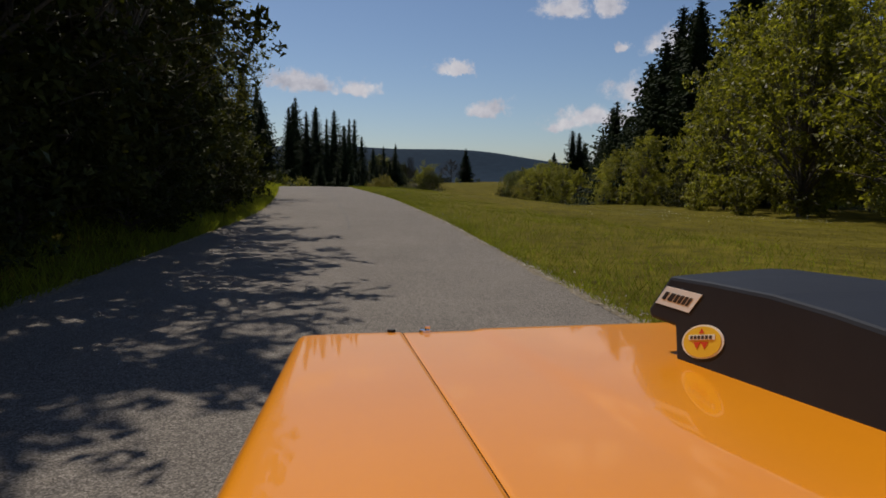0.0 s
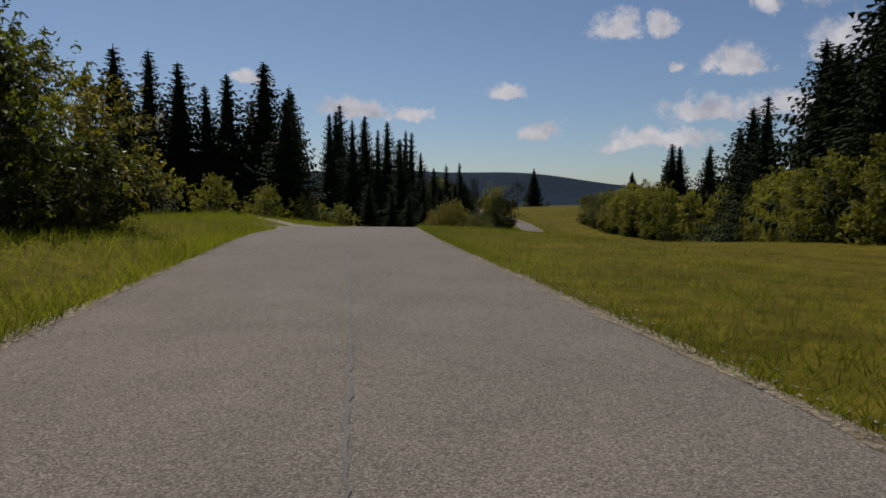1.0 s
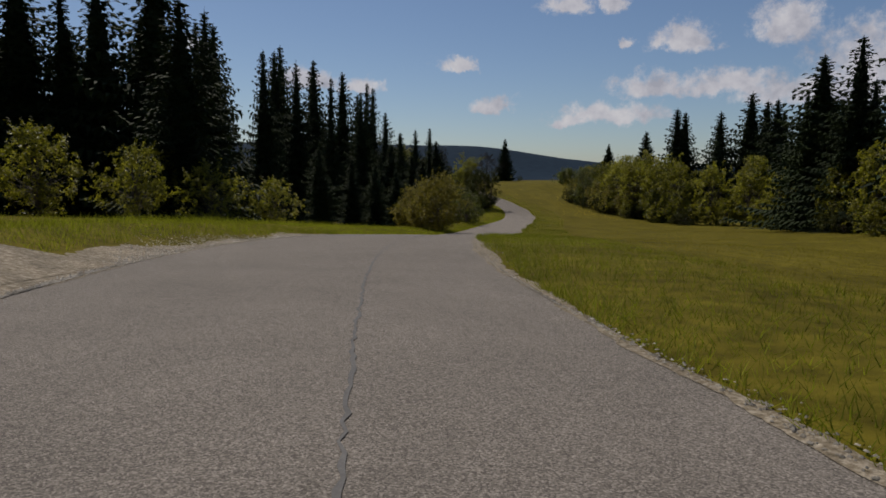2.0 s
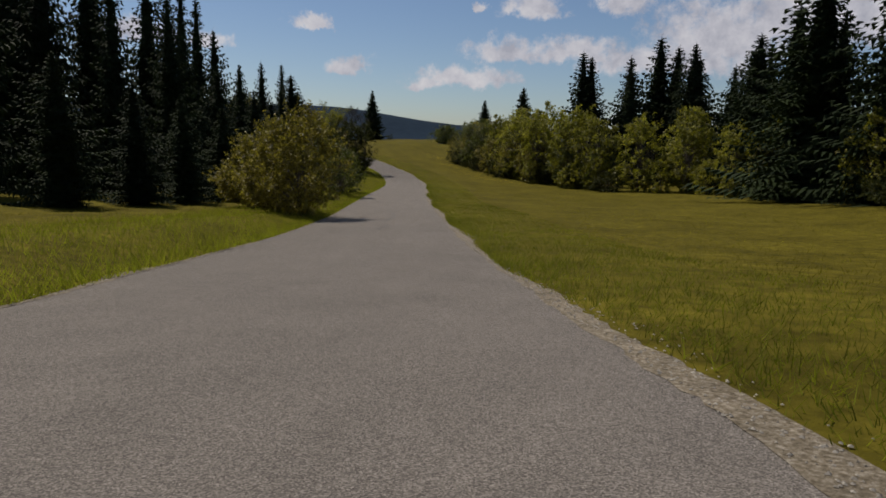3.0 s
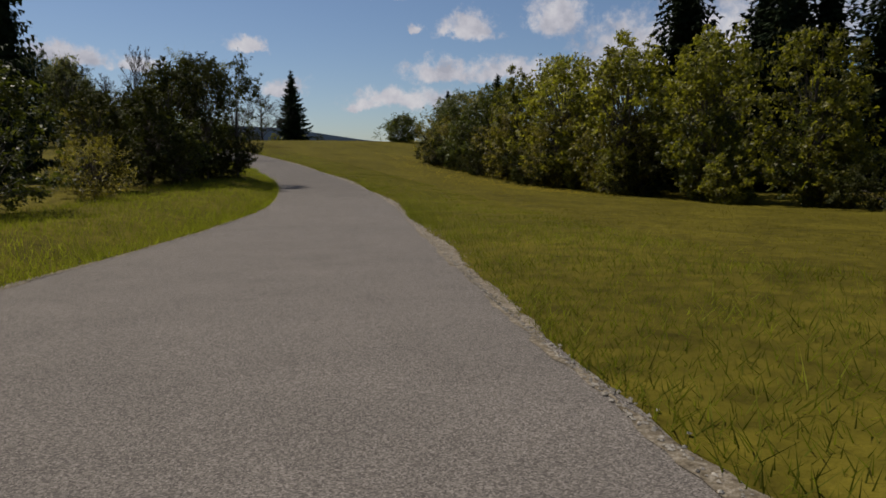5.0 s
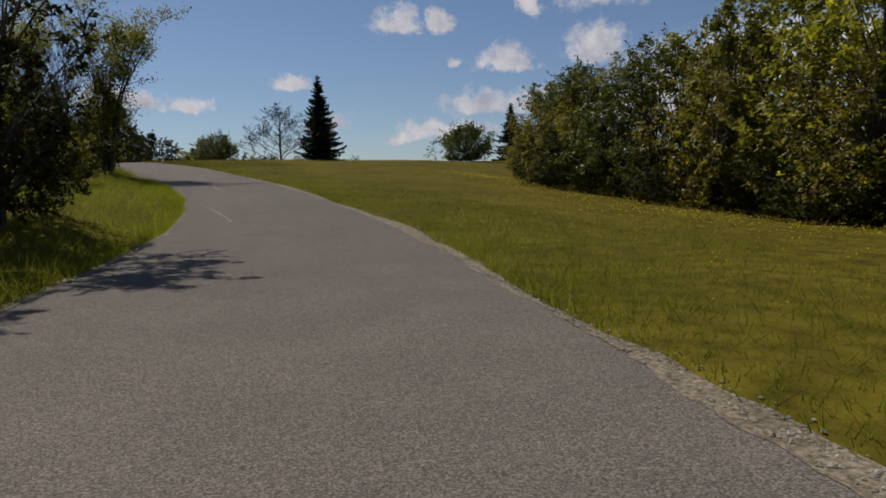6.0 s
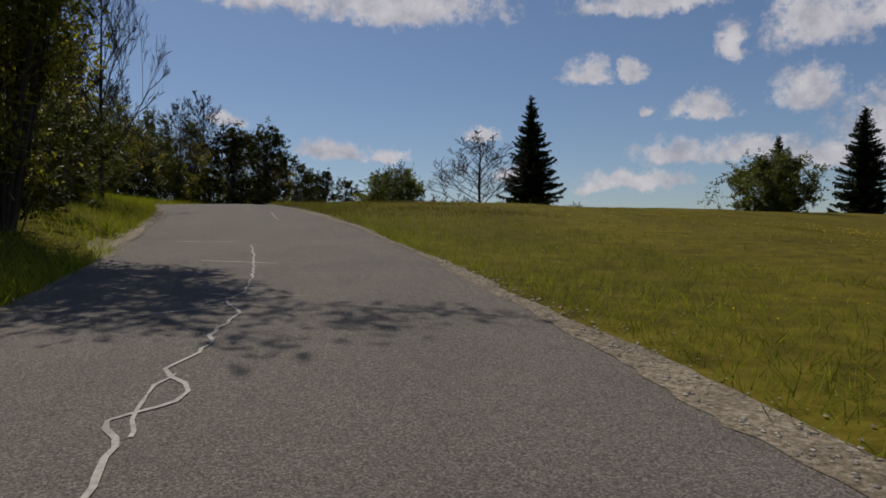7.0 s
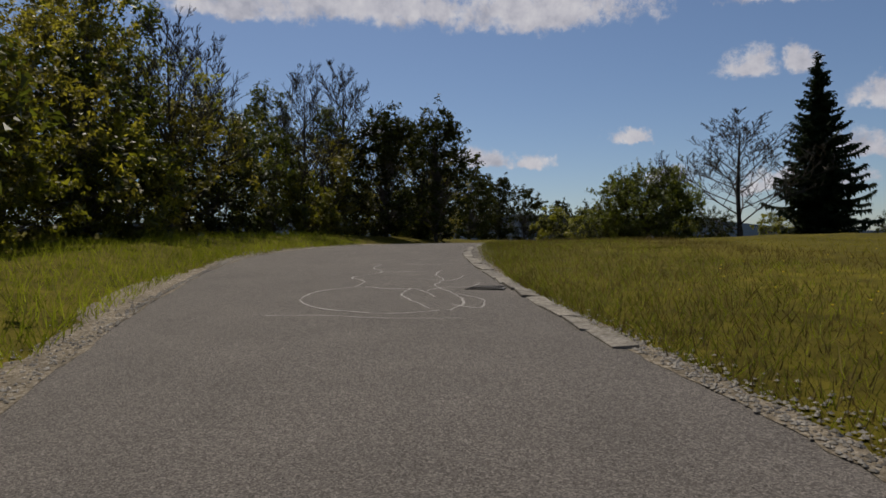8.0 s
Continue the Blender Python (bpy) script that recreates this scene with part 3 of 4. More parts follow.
def leafy(rows, group, label, base="tree", name="deciduous_tree", squeeze=1.0):
    for k, (x, y, h) in enumerate(rows):
        plant(f"{base}{(k + int(y)) % 3}", x, y, h=h, wide=squeeze * plant_rng.uniform(0.9, 1.15), label=label, name=name, group=group)
leafy([(22.8, 76, 8), (25.2, 84, 8.6), (24.2, 92, 7.6), (26, 102, 7.2), (28.2, 98, 8.4)], "trees at the right wood's edge", "sunlit young tree before dark spruces", "young")
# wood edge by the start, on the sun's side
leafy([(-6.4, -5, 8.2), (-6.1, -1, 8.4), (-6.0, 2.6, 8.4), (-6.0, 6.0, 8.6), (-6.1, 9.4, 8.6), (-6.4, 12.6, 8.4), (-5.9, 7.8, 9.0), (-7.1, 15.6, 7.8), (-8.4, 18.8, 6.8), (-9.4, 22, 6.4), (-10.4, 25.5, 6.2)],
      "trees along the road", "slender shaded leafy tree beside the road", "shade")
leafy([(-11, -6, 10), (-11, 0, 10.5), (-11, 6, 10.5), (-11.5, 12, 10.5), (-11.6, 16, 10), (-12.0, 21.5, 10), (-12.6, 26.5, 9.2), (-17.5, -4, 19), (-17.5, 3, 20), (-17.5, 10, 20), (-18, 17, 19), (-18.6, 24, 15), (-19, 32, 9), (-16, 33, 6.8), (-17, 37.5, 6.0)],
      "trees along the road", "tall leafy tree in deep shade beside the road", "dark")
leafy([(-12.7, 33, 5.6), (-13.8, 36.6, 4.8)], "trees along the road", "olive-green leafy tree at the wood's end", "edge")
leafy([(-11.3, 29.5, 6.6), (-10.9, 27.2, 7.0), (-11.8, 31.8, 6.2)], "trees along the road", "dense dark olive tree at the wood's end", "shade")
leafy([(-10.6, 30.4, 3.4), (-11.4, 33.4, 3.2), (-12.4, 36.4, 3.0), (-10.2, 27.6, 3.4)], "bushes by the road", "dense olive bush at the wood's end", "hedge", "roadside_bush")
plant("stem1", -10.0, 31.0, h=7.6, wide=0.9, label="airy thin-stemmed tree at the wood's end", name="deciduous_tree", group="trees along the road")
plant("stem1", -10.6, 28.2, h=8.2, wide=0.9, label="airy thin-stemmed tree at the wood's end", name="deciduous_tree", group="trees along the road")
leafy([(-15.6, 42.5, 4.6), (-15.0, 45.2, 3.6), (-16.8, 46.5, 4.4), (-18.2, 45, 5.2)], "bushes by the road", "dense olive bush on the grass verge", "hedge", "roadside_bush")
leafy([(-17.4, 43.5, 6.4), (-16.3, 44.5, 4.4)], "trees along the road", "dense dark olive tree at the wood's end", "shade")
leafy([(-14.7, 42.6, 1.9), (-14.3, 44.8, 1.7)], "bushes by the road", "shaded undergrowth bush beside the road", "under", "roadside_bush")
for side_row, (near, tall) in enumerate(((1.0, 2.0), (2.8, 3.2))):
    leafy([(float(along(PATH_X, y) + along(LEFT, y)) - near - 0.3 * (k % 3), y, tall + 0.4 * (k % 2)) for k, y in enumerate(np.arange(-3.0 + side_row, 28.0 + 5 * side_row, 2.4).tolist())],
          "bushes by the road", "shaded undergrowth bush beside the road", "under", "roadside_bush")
# far left stand
spruces([(-48.5, 103.5, 17.5), (-46, 106, 17.5), (-43, 108, 16.5), (-40, 109, 14), (-38.2, 110, 15.5), (-33, 109, 16.7), (-27.5, 100, 11.2), (-33.5, 80, 9.5), (-36, 113, 13), (-41.5, 112, 12), (-30.5, 112, 11), (-45, 111, 14)], "spruces left of the road", slim=0.97)
spruces([(-33, 148, 17), (-28, 145, 14.8), (-30, 154, 15.5), (-27, 162, 15.8), (-23, 168, 14.3), (-19, 176, 7.6), (-13.8, 187, 9.2), (-39, 139, 18), (-36, 128, 17),
         (-22, 152, 13), (-20, 159, 9.6), (-18, 166, 7), (-16, 173, 8), (-13.5, 180, 5.5),
         (-25, 140, 12), (-22, 146, 11), (-28, 135, 13), (-24, 158, 12), (-32, 140, 15), (-34, 120, 14), (-30, 128, 13)], "spruces left of the road", slim=0.62)
leafy([(-31, 90, 4.5), (-27, 92, 4), (-24, 95, 3.5), (-36, 88, 5), (-21, 98, 3), (-29, 100, 5), (-26, 107, 3), (-40, 92, 6), (-45, 85, 6), (-50, 80, 6)], "bushes before the spruces", "pale green bush before dark spruces", "bush", "bush")

kind("olive0", leaf_meshes(57, 5.0, 6.2, 25000, 0.092, 0.06, 0.02, LEAF_BROWN, 150), 5.0)
plant("olive0", -11.2, 118.7, h=5.0, wide=0.84, label="round broad olive bush beside the road", name="roadside_bush", group="bushes by the road")
plant("olive0", -13.0, 123.5, h=4.2, label="round broad olive bush beside the road", name="roadside_bush", group="bushes by the road")
spruces([(-15, 146, 3.0), (-13.8, 152, 2.4), (-13, 158, 3.8), (-17.5, 141, 4.2)], "spruces left of the road")
leafy([(-7.8, 144, 4.0), (-8.6, 147.5, 3.8), (-10.6, 148.6, 4.2), (-7.0, 152, 3.8), (-9.2, 155, 4.4), (-4.6, 181, 3.4), (-8.0, 164, 3.8), (-6.8, 171, 2.4)], "bushes by the road", "tangled leafy bush on the grass verge", "hedge", "roadside_bush")
spruces([(-14, 134, 0), (-13.2, 139.5, 0.5), (-12.2, 149, 0), (-11.2, 155, -1), (-16, 130, 1), (-12.8, 144.5, 0.5), (-18, 127, 1.5), (-20, 124, 2), (-22.5, 120, 3), (-11.5, 163, 4), (-12.3, 160, 5.5)], "spruces left of the road")
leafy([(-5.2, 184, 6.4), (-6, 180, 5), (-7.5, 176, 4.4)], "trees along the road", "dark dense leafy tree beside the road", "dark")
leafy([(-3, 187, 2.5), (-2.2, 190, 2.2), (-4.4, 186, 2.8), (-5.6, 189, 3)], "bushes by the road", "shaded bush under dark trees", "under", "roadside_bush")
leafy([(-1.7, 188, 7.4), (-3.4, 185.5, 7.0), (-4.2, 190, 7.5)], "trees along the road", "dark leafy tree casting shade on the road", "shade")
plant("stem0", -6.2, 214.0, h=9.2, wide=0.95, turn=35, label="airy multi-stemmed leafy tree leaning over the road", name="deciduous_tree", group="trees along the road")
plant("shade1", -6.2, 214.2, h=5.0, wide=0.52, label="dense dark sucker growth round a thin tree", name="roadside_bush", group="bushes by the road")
plant("low1", -7.9, 212.4, h=1.7, wide=0.9, label="low twiggy bush on the grass verge", name="roadside_bush", group="bushes by the road")
plant("stem0", -8.2, 207.6, h=7.6, wide=0.7, turn=-10, label="airy multi-stemmed leafy tree beside the road", name="deciduous_tree", group="trees along the road")
leafy([(-10.8, 220, 2.4), (-10.4, 223.0, 2.6), (-12.2, 225, 3.0), (-13.6, 228.5, 3.8)], "bushes by the road", "scrubby bush under bare trees", "hedge", "roadside_bush")
leafy([(-6.6, 205.5, 2.2), (-7, 211, 2.2), (-7.4, 214.5, 2.2), (-7.8, 217, 2.2)], "bushes by the road", "scrubby bush under a slender tree", "low", "roadside_bush")
leafy([(-35, 240, 9), (-38, 225, 9), (-34, 212, 8)], "trees behind the meadow", "dark leafy tree behind the meadow", "dark")
leafy([(-24, 243, 10)], "trees behind the meadow", "leafy tree behind the meadow", "spring")
# wood along the last bend
leafy([(-22.5, 241, 8.5), (-23.5, 247, 7.5), (-22.5, 253, 7), (-21.5, 258, 7), (-25, 256, 7), (-20.5, 266, 7), (-19.5, 274, 6.5)],
      "trees along the bend", "sunlit young leafy tree at the wood's edge", "spring")
leafy([(-20.5, 231, 9), (-19.4, 232.5, 7), (-21.5, 236, 9.4), (-18.6, 229.4, 4.6)], "trees along the bend", "sunlit young leafy tree at the wood's edge", "fine")
leafy([(-26, 245, 8.4), (-25.5, 239, 9.2)], "trees along the bend", "olive-green leafy tree in the wood along the bend", "edge")
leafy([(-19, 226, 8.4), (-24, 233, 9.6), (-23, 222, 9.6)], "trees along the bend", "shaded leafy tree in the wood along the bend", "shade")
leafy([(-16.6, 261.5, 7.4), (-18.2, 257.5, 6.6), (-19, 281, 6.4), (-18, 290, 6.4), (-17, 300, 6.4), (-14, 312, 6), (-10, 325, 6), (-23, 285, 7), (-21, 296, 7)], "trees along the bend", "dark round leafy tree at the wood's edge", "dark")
leafy([(-16.5, 225, 3), (-17.2, 230, 3.2), (-18.6, 235, 3.2), (-19.6, 240, 3.2), (-20.4, 246, 3), (-20.2, 252, 3), (-19.4, 268, 2.6), (-18.4, 263, 2.6), (-20.6, 260, 3.2), (-19.8, 264.5, 3), (-21.4, 257, 3.2), (-22, 262, 3.4)], "bushes along the bend", "low undergrowth bush at the wood's edge", "low", "roadside_bush")
leafy([(-17.6, 223, 4.6), (-18.2, 226.5, 5), (-20.2, 236.5, 4.6), (-20.8, 240, 5.2), (-21.2, 243.5, 4.6), (-21.6, 247, 5), (-21.2, 251, 4.6), (-20.6, 255, 5)],
      "bushes along the bend", "tangled olive-green bush at the wood's edge", "hedge", "roadside_bush")
for x, y, h, w in ((-21.2, 259, 9.2, 0.95), (-20.5, 243, 7.2, 0.8), (-24, 250, 8.4, 0.8), (-11.4, 226.2, 9.6, 0.5), (-12.2, 223.8, 9.8, 0.5), (2.6, 279, 9.2, 1.75), (-20.2, 252, 7.4, 0.8), (-17.8, 263, 7.0, 0.9)):
    plant(f"bare{int(y) % 2}", x, y, h=h, wide=w, label="bare tree with fine leafless twigs", name="bare_tree", group="bare trees")
# meadow's far edge
plant("crest0", 8.6, 281, top=12.6, wide=0.86, label="lone broad dark spruce on the meadow crest", name="spruce_tree")
for x, y, top in ((50.6, 312, 12.5), (65.3, 314, 17.5)):
    plant("crest1", x, y, top=top, wide=0.95, label="dark spruce on the meadow crest", name="spruce_tree", group="spruces on the crest")
kind("round0", leaf_meshes(58, 5.0, 8.2, 24000, 0.13, 0.06, 0.02, LEAF_MID, 130), 5.0)
plant("round0", 25.6, 257.3, h=4.3, wide=1.1, label="broad round dark bush on the meadow crest", name="bush", group="bushes on the crest")
plant("round0", -4.9, 258.6, h=3.3, wide=0.95, label="broad dark bush on the meadow crest", name="bush", group="bushes on the crest")
# added as dark fill, standing in for the shaded heart of the bush above
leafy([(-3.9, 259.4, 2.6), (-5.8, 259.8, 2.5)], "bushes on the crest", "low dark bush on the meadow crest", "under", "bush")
plant("bare1", -4.2, 258.2, h=4.1, wide=0.55, label="thin leafless saplings in a bush", name="bare_tree", group="bare trees")
leafy([(-10.5, 283, 3.2), (-12.5, 286, 3.5), (-8.5, 281, 3), (-9, 278, 3), (-7, 280, 3), (-2, 281, 3), (0.5, 283, 2.6), (8, 287, 2.4), (11.5, 288, 2), (-7.6, 274, 3), (1, 279, 2.4), (14, 284, 1.6), (5, 281, 2.2), (-1.5, 278, 2)], "bushes on the crest", "low bush on the meadow crest", "low", "bush")
# right-hand wood
spruces([(31.5, 85, 22), (35, 80, 25), (30, 93, 19), (33.5, 89, 22), (38.5, 85, 26), (36, 105, 26), (40, 112, 27), (33, 97, 20), (43, 100, 26), (32, 126, 14.5), (36, 118, 20), (41, 124, 20), (34.2, 136.5, 14.4), (42, 130, 18), (46, 138, 17), (50, 128, 19), (37.4, 196, 14.0), (39.6, 198, 13.4), (54.9, 202, 18.0), (56.5, 199, 16.0),
         (54.8, 189.7, 15.2), (57, 192, 13.5), (46, 196, 13.5), (44, 192, 11), (76, 202.7, 16.5), (73, 205, 14), (56, 165, 13), (50, 152, 14), (48, 110, 26), (58, 150, 14), (46, 92, 26), (40, 90, 24), (34, 112, 18), (39, 146, 13), (44, 158, 12), (62, 180, 14), (66, 190, 15)], "spruces in the wood on the right")
leafy([(26, 62, 13), (31, 70, 19), (28.5, 79, 8.5), (36, 74, 19), (27, 90, 7.6), (24.5, 98, 7), (24.5, 46, 16), (28, 53, 18), (32, 42, 19), (36, 56, 21), (39, 66, 22), (26, 36, 15)], "trees at the right wood's edge", "tall sunlit leafy tree at the wood's edge", "big")
leafy([(27, 108, 8), (29, 117, 8), (31, 126, 7), (37, 145, 8), (38, 153, 8), (37, 161, 9)], "trees at the right wood's edge", "leafy tree at the wood's edge", "tree")
leafy([(34, 168, 10), (31, 175, 10), (29, 182, 10.5), (27, 189, 11), (25.5, 196, 10.5), (24, 203, 10), (33, 186, 12), (31, 195, 12.5), (30, 204, 12), (28, 213, 10), (40, 166, 11), (34, 214, 11)],
      "trees at the right wood's edge", "sunlit leafy tree at the meadow's edge", "tree")
leafy([(30, 169, 3), (27.5, 178, 3.2), (25, 187, 3), (22.5, 196, 3.4), (20.5, 204, 3), (18.5, 212, 3), (22, 50, 3), (22.5, 58, 3.4), (24, 68, 3), (25, 78, 3.2), (24, 86, 3), (22.5, 94, 2.8), (24.5, 104, 3), (26.5, 113, 3), (29, 122, 3), (35, 149, 3), (31.5, 173, 4), (29.5, 180, 4), (27.5, 187, 4), (25.6, 194, 4), (24, 201, 4), (22, 208, 4), (20, 215, 3.6), (34.5, 163, 4), (36.5, 156, 4)],
      "bushes at the right wood's edge", "bush at the meadow's edge", "low", "bush")
leafy([(19.8, 214.5, 5.4), (21.4, 209, 6), (23, 203, 6), (24.8, 196, 6.2), (26.6, 189, 6.2), (29, 181, 6), (31.5, 174.5, 6)], "bushes at the right wood's edge", "tall dense bush at the meadow's edge", "hedge", "bush")
leafy([(21.6, 223, 3.6), (22.4, 226.6, 3.4), (23.4, 229.6, 3.2), (20.2, 218.6, 3.8)], "bushes at the right wood's edge", "rounded bush closing the wood's edge", "hedge", "bush")
leafy([(24, 210, 9), (22, 216, 8.2), (25.5, 219, 8.8), (24.2, 223, 8.4), (24.6, 227.5, 7.6), (27.5, 226, 8.6), (21.4, 219.5, 6.4)], "trees at the right wood's edge", "round dense leafy tree at the meadow's edge", "edge", squeeze=1.15)


# ---- road edges, seams and side track ----
def strip(name, y0, y1, side, width, mat, label, phase=0.0, lift=0.010):
    """A ragged band along one edge of the road."""
    nr = np.random.default_rng(int(phase * 10) + 3)
    ys = np.arange(y0, y1, 0.14)
    line, sg = (LEFT, -1) if side == "left" else (RIGHT, 1)
    rag = 0.9 + 0.45 * np.sin(ys * 0.37 + phase) + 0.25 * np.sin(ys * 1.1 + phase) + 0.12 * np.sin(ys * 4.7) * np.sin(ys * 0.8) + nr.normal(0, 0.08, len(ys))
    rag = width * np.clip(rag - 0.1, 0.06, 1.35) * ease((ys - y0) / 3) * ease((y1 - ys) / 3) + 0.03
    inn = -0.02 + 0.025 * np.sin(ys * 1.3 + phase) + 0.02 * np.sin(ys * 3.7) + nr.normal(0, 0.012, len(ys))
    u = np.linspace(0, 1, 6)[None]
    d = inn[:, None] + (rag - inn)[:, None] * u
    y = np.repeat(ys[:, None], 6, 1)
    x = along(PATH_X, y) + along(line, y) + sg * d
    z = ground_z(x, y) + lift * (0.6 + 0.4 * np.sin(math.pi * u))
    z[:, -1] -= 0.03
    n = len(ys)
    idx = np.arange(n * 6).reshape(n, 6)
    faces = np.stack([idx[:-1, :-1], idx[:-1, 1:], idx[1:, 1:], idx[1:, :-1]], -1).reshape(-1, 4)
    if sg < 0:
        faces = faces[:, ::-1]
    me = mesh_of(name, np.stack([x, y, z], -1).reshape(-1, 3), faces.tolist(), mat, True)
    return tagged(new(name, me), label, "road edge", kind="structure")


strip("verge", -20, 62, "right", 0.15, SOIL, "thin pale gravel edge of the road")
strip("verge", 58, 330, "right", 0.29, SOIL, "ragged dry soil and gravel edge of the road", 0.5)
strip("verge", -20, 60, "left", 0.16, SOIL, "pale ragged gravel edge of the road", 1.0)
strip("verge", 54, 84, "left", 1.0, GRAVEL, "wide gravel shoulder at the side track", 2.0)
strip("verge", 72, 98, "left", 0.3, SOIL, "pale ragged gravel edge of the road", 2.5)
strip("verge", 95, 218, "left", 0.14, SOIL, "pale ragged gravel edge of the road", 3.0)
strip("verge", 212, 266, "left", 0.62, SOIL, "pale gravel shoulder on the bend", 4.0)


def build_side_track():
    verts, faces = [], []
    for k in range(60):
        u = k / 59
        x, y = -15.1 - 45 * u, 64 + 7 * math.sin(u * 2.2) * 0.5 - 6 * u
        w = 2.2 - 0.9 * u + 0.2 * math.sin(k * 1.7)
        for j in range(5):
            yy = y + w * (j / 4 - 0.5) * 2
            verts.append((x, yy, ground_at(x, yy) + 0.015))
        if k:
            for j in range(4):
                a = (k - 1) * 5 + j
                faces.append((a, a + 5, a + 6, a + 1))
    tagged(new("side_track", mesh_of("side_track", verts, faces, GRAVEL, True)), "pale gravel track leaving the road", "track", kind="structure")


build_side_track()
ROAD = bpy.data.objects["road"]


def seam(points, width, mat, seed, name="tar_seam"):
    """A wandering repair line on the asphalt through points of (offset from the path, y)."""
    rng = random.Random(seed)
    dense = []
    ends = [points[0]] + list(points) + [points[-1]]
    for p0, p1, p2, p3 in zip(ends, ends[1:], ends[2:], ends[3:]):
        n = max(2, int(math.dist(p1, p2) / 0.12))
        for k in range(n):
            t = k / n
            bend = [0.5 * (2 * b + (c - a) * t + (2 * a - 5 * b + 4 * c - d) * t * t + (3 * b - a - 3 * c + d) * t ** 3) for a, b, c, d in zip(p0, p1, p2, p3)]
            dense.append((bend[0] + rng.uniform(-1, 1) * width * 0.6, bend[1] + rng.uniform(-1, 1) * width * 0.4))
    dense.append(points[-1])
    pts = [Vector((float(along(PATH_X, y)) + o, y)) for o, y in dense]
    verts, faces = [], []
    for k, p in enumerate(pts):
        d = pts[min(k + 1, len(pts) - 1)] - pts[max(k - 1, 0)]
        nrm = Vector((-d.y, d.x)).normalized() * width * rng.uniform(0.22, 0.55)
        for q in (p - nrm, p + nrm):
            o = q.x - float(along(PATH_X, q.y))
            l, r = float(along(LEFT, q.y)), float(along(RIGHT, q.y))
            crown = 0.03 * (1 - (2 * (o - l) / (r - l) - 1) ** 2)
            verts.append((q.x, q.y, float(along(ROAD_Z, q.y)) + crown + 0.006))
        if k:
            a = 2 * k
            faces.append((a - 2, a - 1, a + 1, a))
    part(name, mesh_of(name, verts, faces, mat), ROAD)


seam([(-0.05, 14), (0.0, 30), (-0.1, 46), (-0.3, 62), (-0.5, 74)], 0.035, SEAM, 1)
seam([(-0.7, 77.2), (-0.35, 78.4), (-0.5, 80.5), (-0.1, 83)], 0.07, SEAM, 2)
seam([(-0.35, 78.4), (0.1, 78.9)], 0.05, SEAM, 3)
seam([(-0.6, 108.6), (-0.72, 109.6), (-0.5, 110.8), (-0.55, 112.2)], 0.06, SEAM, 4)
seam([(-0.66, 110.2), (-0.2, 110.0)], 0.04, SEAM, 5)
seam([(-0.78, 114.6), (-0.6, 116.4), (-0.5, 118.2), (-0.42, 119.4), (-0.5, 120.8), (-0.57, 122.6), (-0.95, 123.7), (-0.8, 124.6)], 0.065, SEAM, 6)
seam([(-0.55, 121.6), (-1.1, 121.4)], 0.04, SEAM, 7)
seam([(0.72, 107.9), (1.05, 108.5), (1.3, 108.8), (1.0, 109.5)], 0.05, SEAM, 9)
seam([(1.05, 108.5), (1.5, 108.3)], 0.03, SEAM, 8)
seam([(-1.15, 192.0), (-1.45, 195.5), (-1.68, 197.4)], 0.03, FILLER, 10, "filled_crack")
seam([(-0.46, 204.6), (-0.48, 205.7), (-0.5, 206.1), (-0.61, 206.3), (-0.33, 206.6), (-0.35, 206.9), (-0.5, 207.2), (-0.33, 207.7), (-0.32, 208.2), (-0.18, 208.9), (-0.32, 209.5), (-0.17, 210.2), (-0.15, 212.4), (-0.2, 214.5)], 0.034, FILLER, 11, "filled_crack")
seam([(-0.45, 206.1), (-0.52, 206.7), (-0.42, 207.1)], 0.024, FILLER, 27, "filled_crack")
seam([(-0.6, 209.9), (-0.1, 209.7), (0.5, 209.8)], 0.025, FILLER, 28, "filled_crack")
seam([(-1.05, 208.8), (-0.3, 209.2)], 0.05, FILLER, 12, "filled_crack")
seam([(-0.9, 212.5), (0.2, 212.2)], 0.04, FILLER, 13, "filled_crack")
seam([(-1.6, 215.2), (-0.4, 215.0)], 0.04, FILLER, 14, "filled_crack")
seam([(0.8, 220.6), (0.76, 221.6), (0.84, 222.6), (0.85, 223.8)], 0.03, FILLER, 15, "filled_crack")
seam([(-0.2, 223.9), (0.15, 224.0), (0.5, 223.9), (0.42, 224.8), (0.2, 225.6), (0.3, 226.5)], 0.03, FILLER, 16, "filled_crack")
seam([(0.0, 230.8), (-0.5, 230.55), (-1.0, 230.6), (-1.4, 230.8), (-1.65, 231.2), (-1.66, 231.7), (-1.5, 232.1), (-1.2, 232.4), (-0.9, 232.5), (-0.6, 232.35), (-0.3, 232.4), (-0.1, 232.1), (0.0, 231.7)], 0.03, FILLER, 17, "filled_crack")
seam([(-1.1, 232.5), (-1.0, 233.1), (-1.25, 233.6), (-0.95, 234.1), (-0.8, 234.6), (-1.0, 235.2), (-0.9, 236.0)], 0.03, FILLER, 18, "filled_crack")
seam([(-1.9, 230.3), (-1.2, 230.36), (-0.6, 230.28), (0.2, 230.4)], 0.022, FILLER, 19, "filled_crack")
seam([(0.1, 230.8), (0.32, 231.4), (0.2, 232.2), (0.05, 232.8), (0.2, 233.5), (0.1, 234.2), (0.25, 235.0)], 0.03, FILLER, 20, "filled_crack")
seam([(-0.3, 232.4), (-0.42, 231.9), (-0.3, 231.4), (-0.1, 230.9)], 0.026, FILLER, 21, "filled_crack")
seam([(-0.1, 232.2), (0.15, 232.6), (0.5, 232.7), (0.7, 233.2)], 0.025, FILLER, 22, "filled_crack")
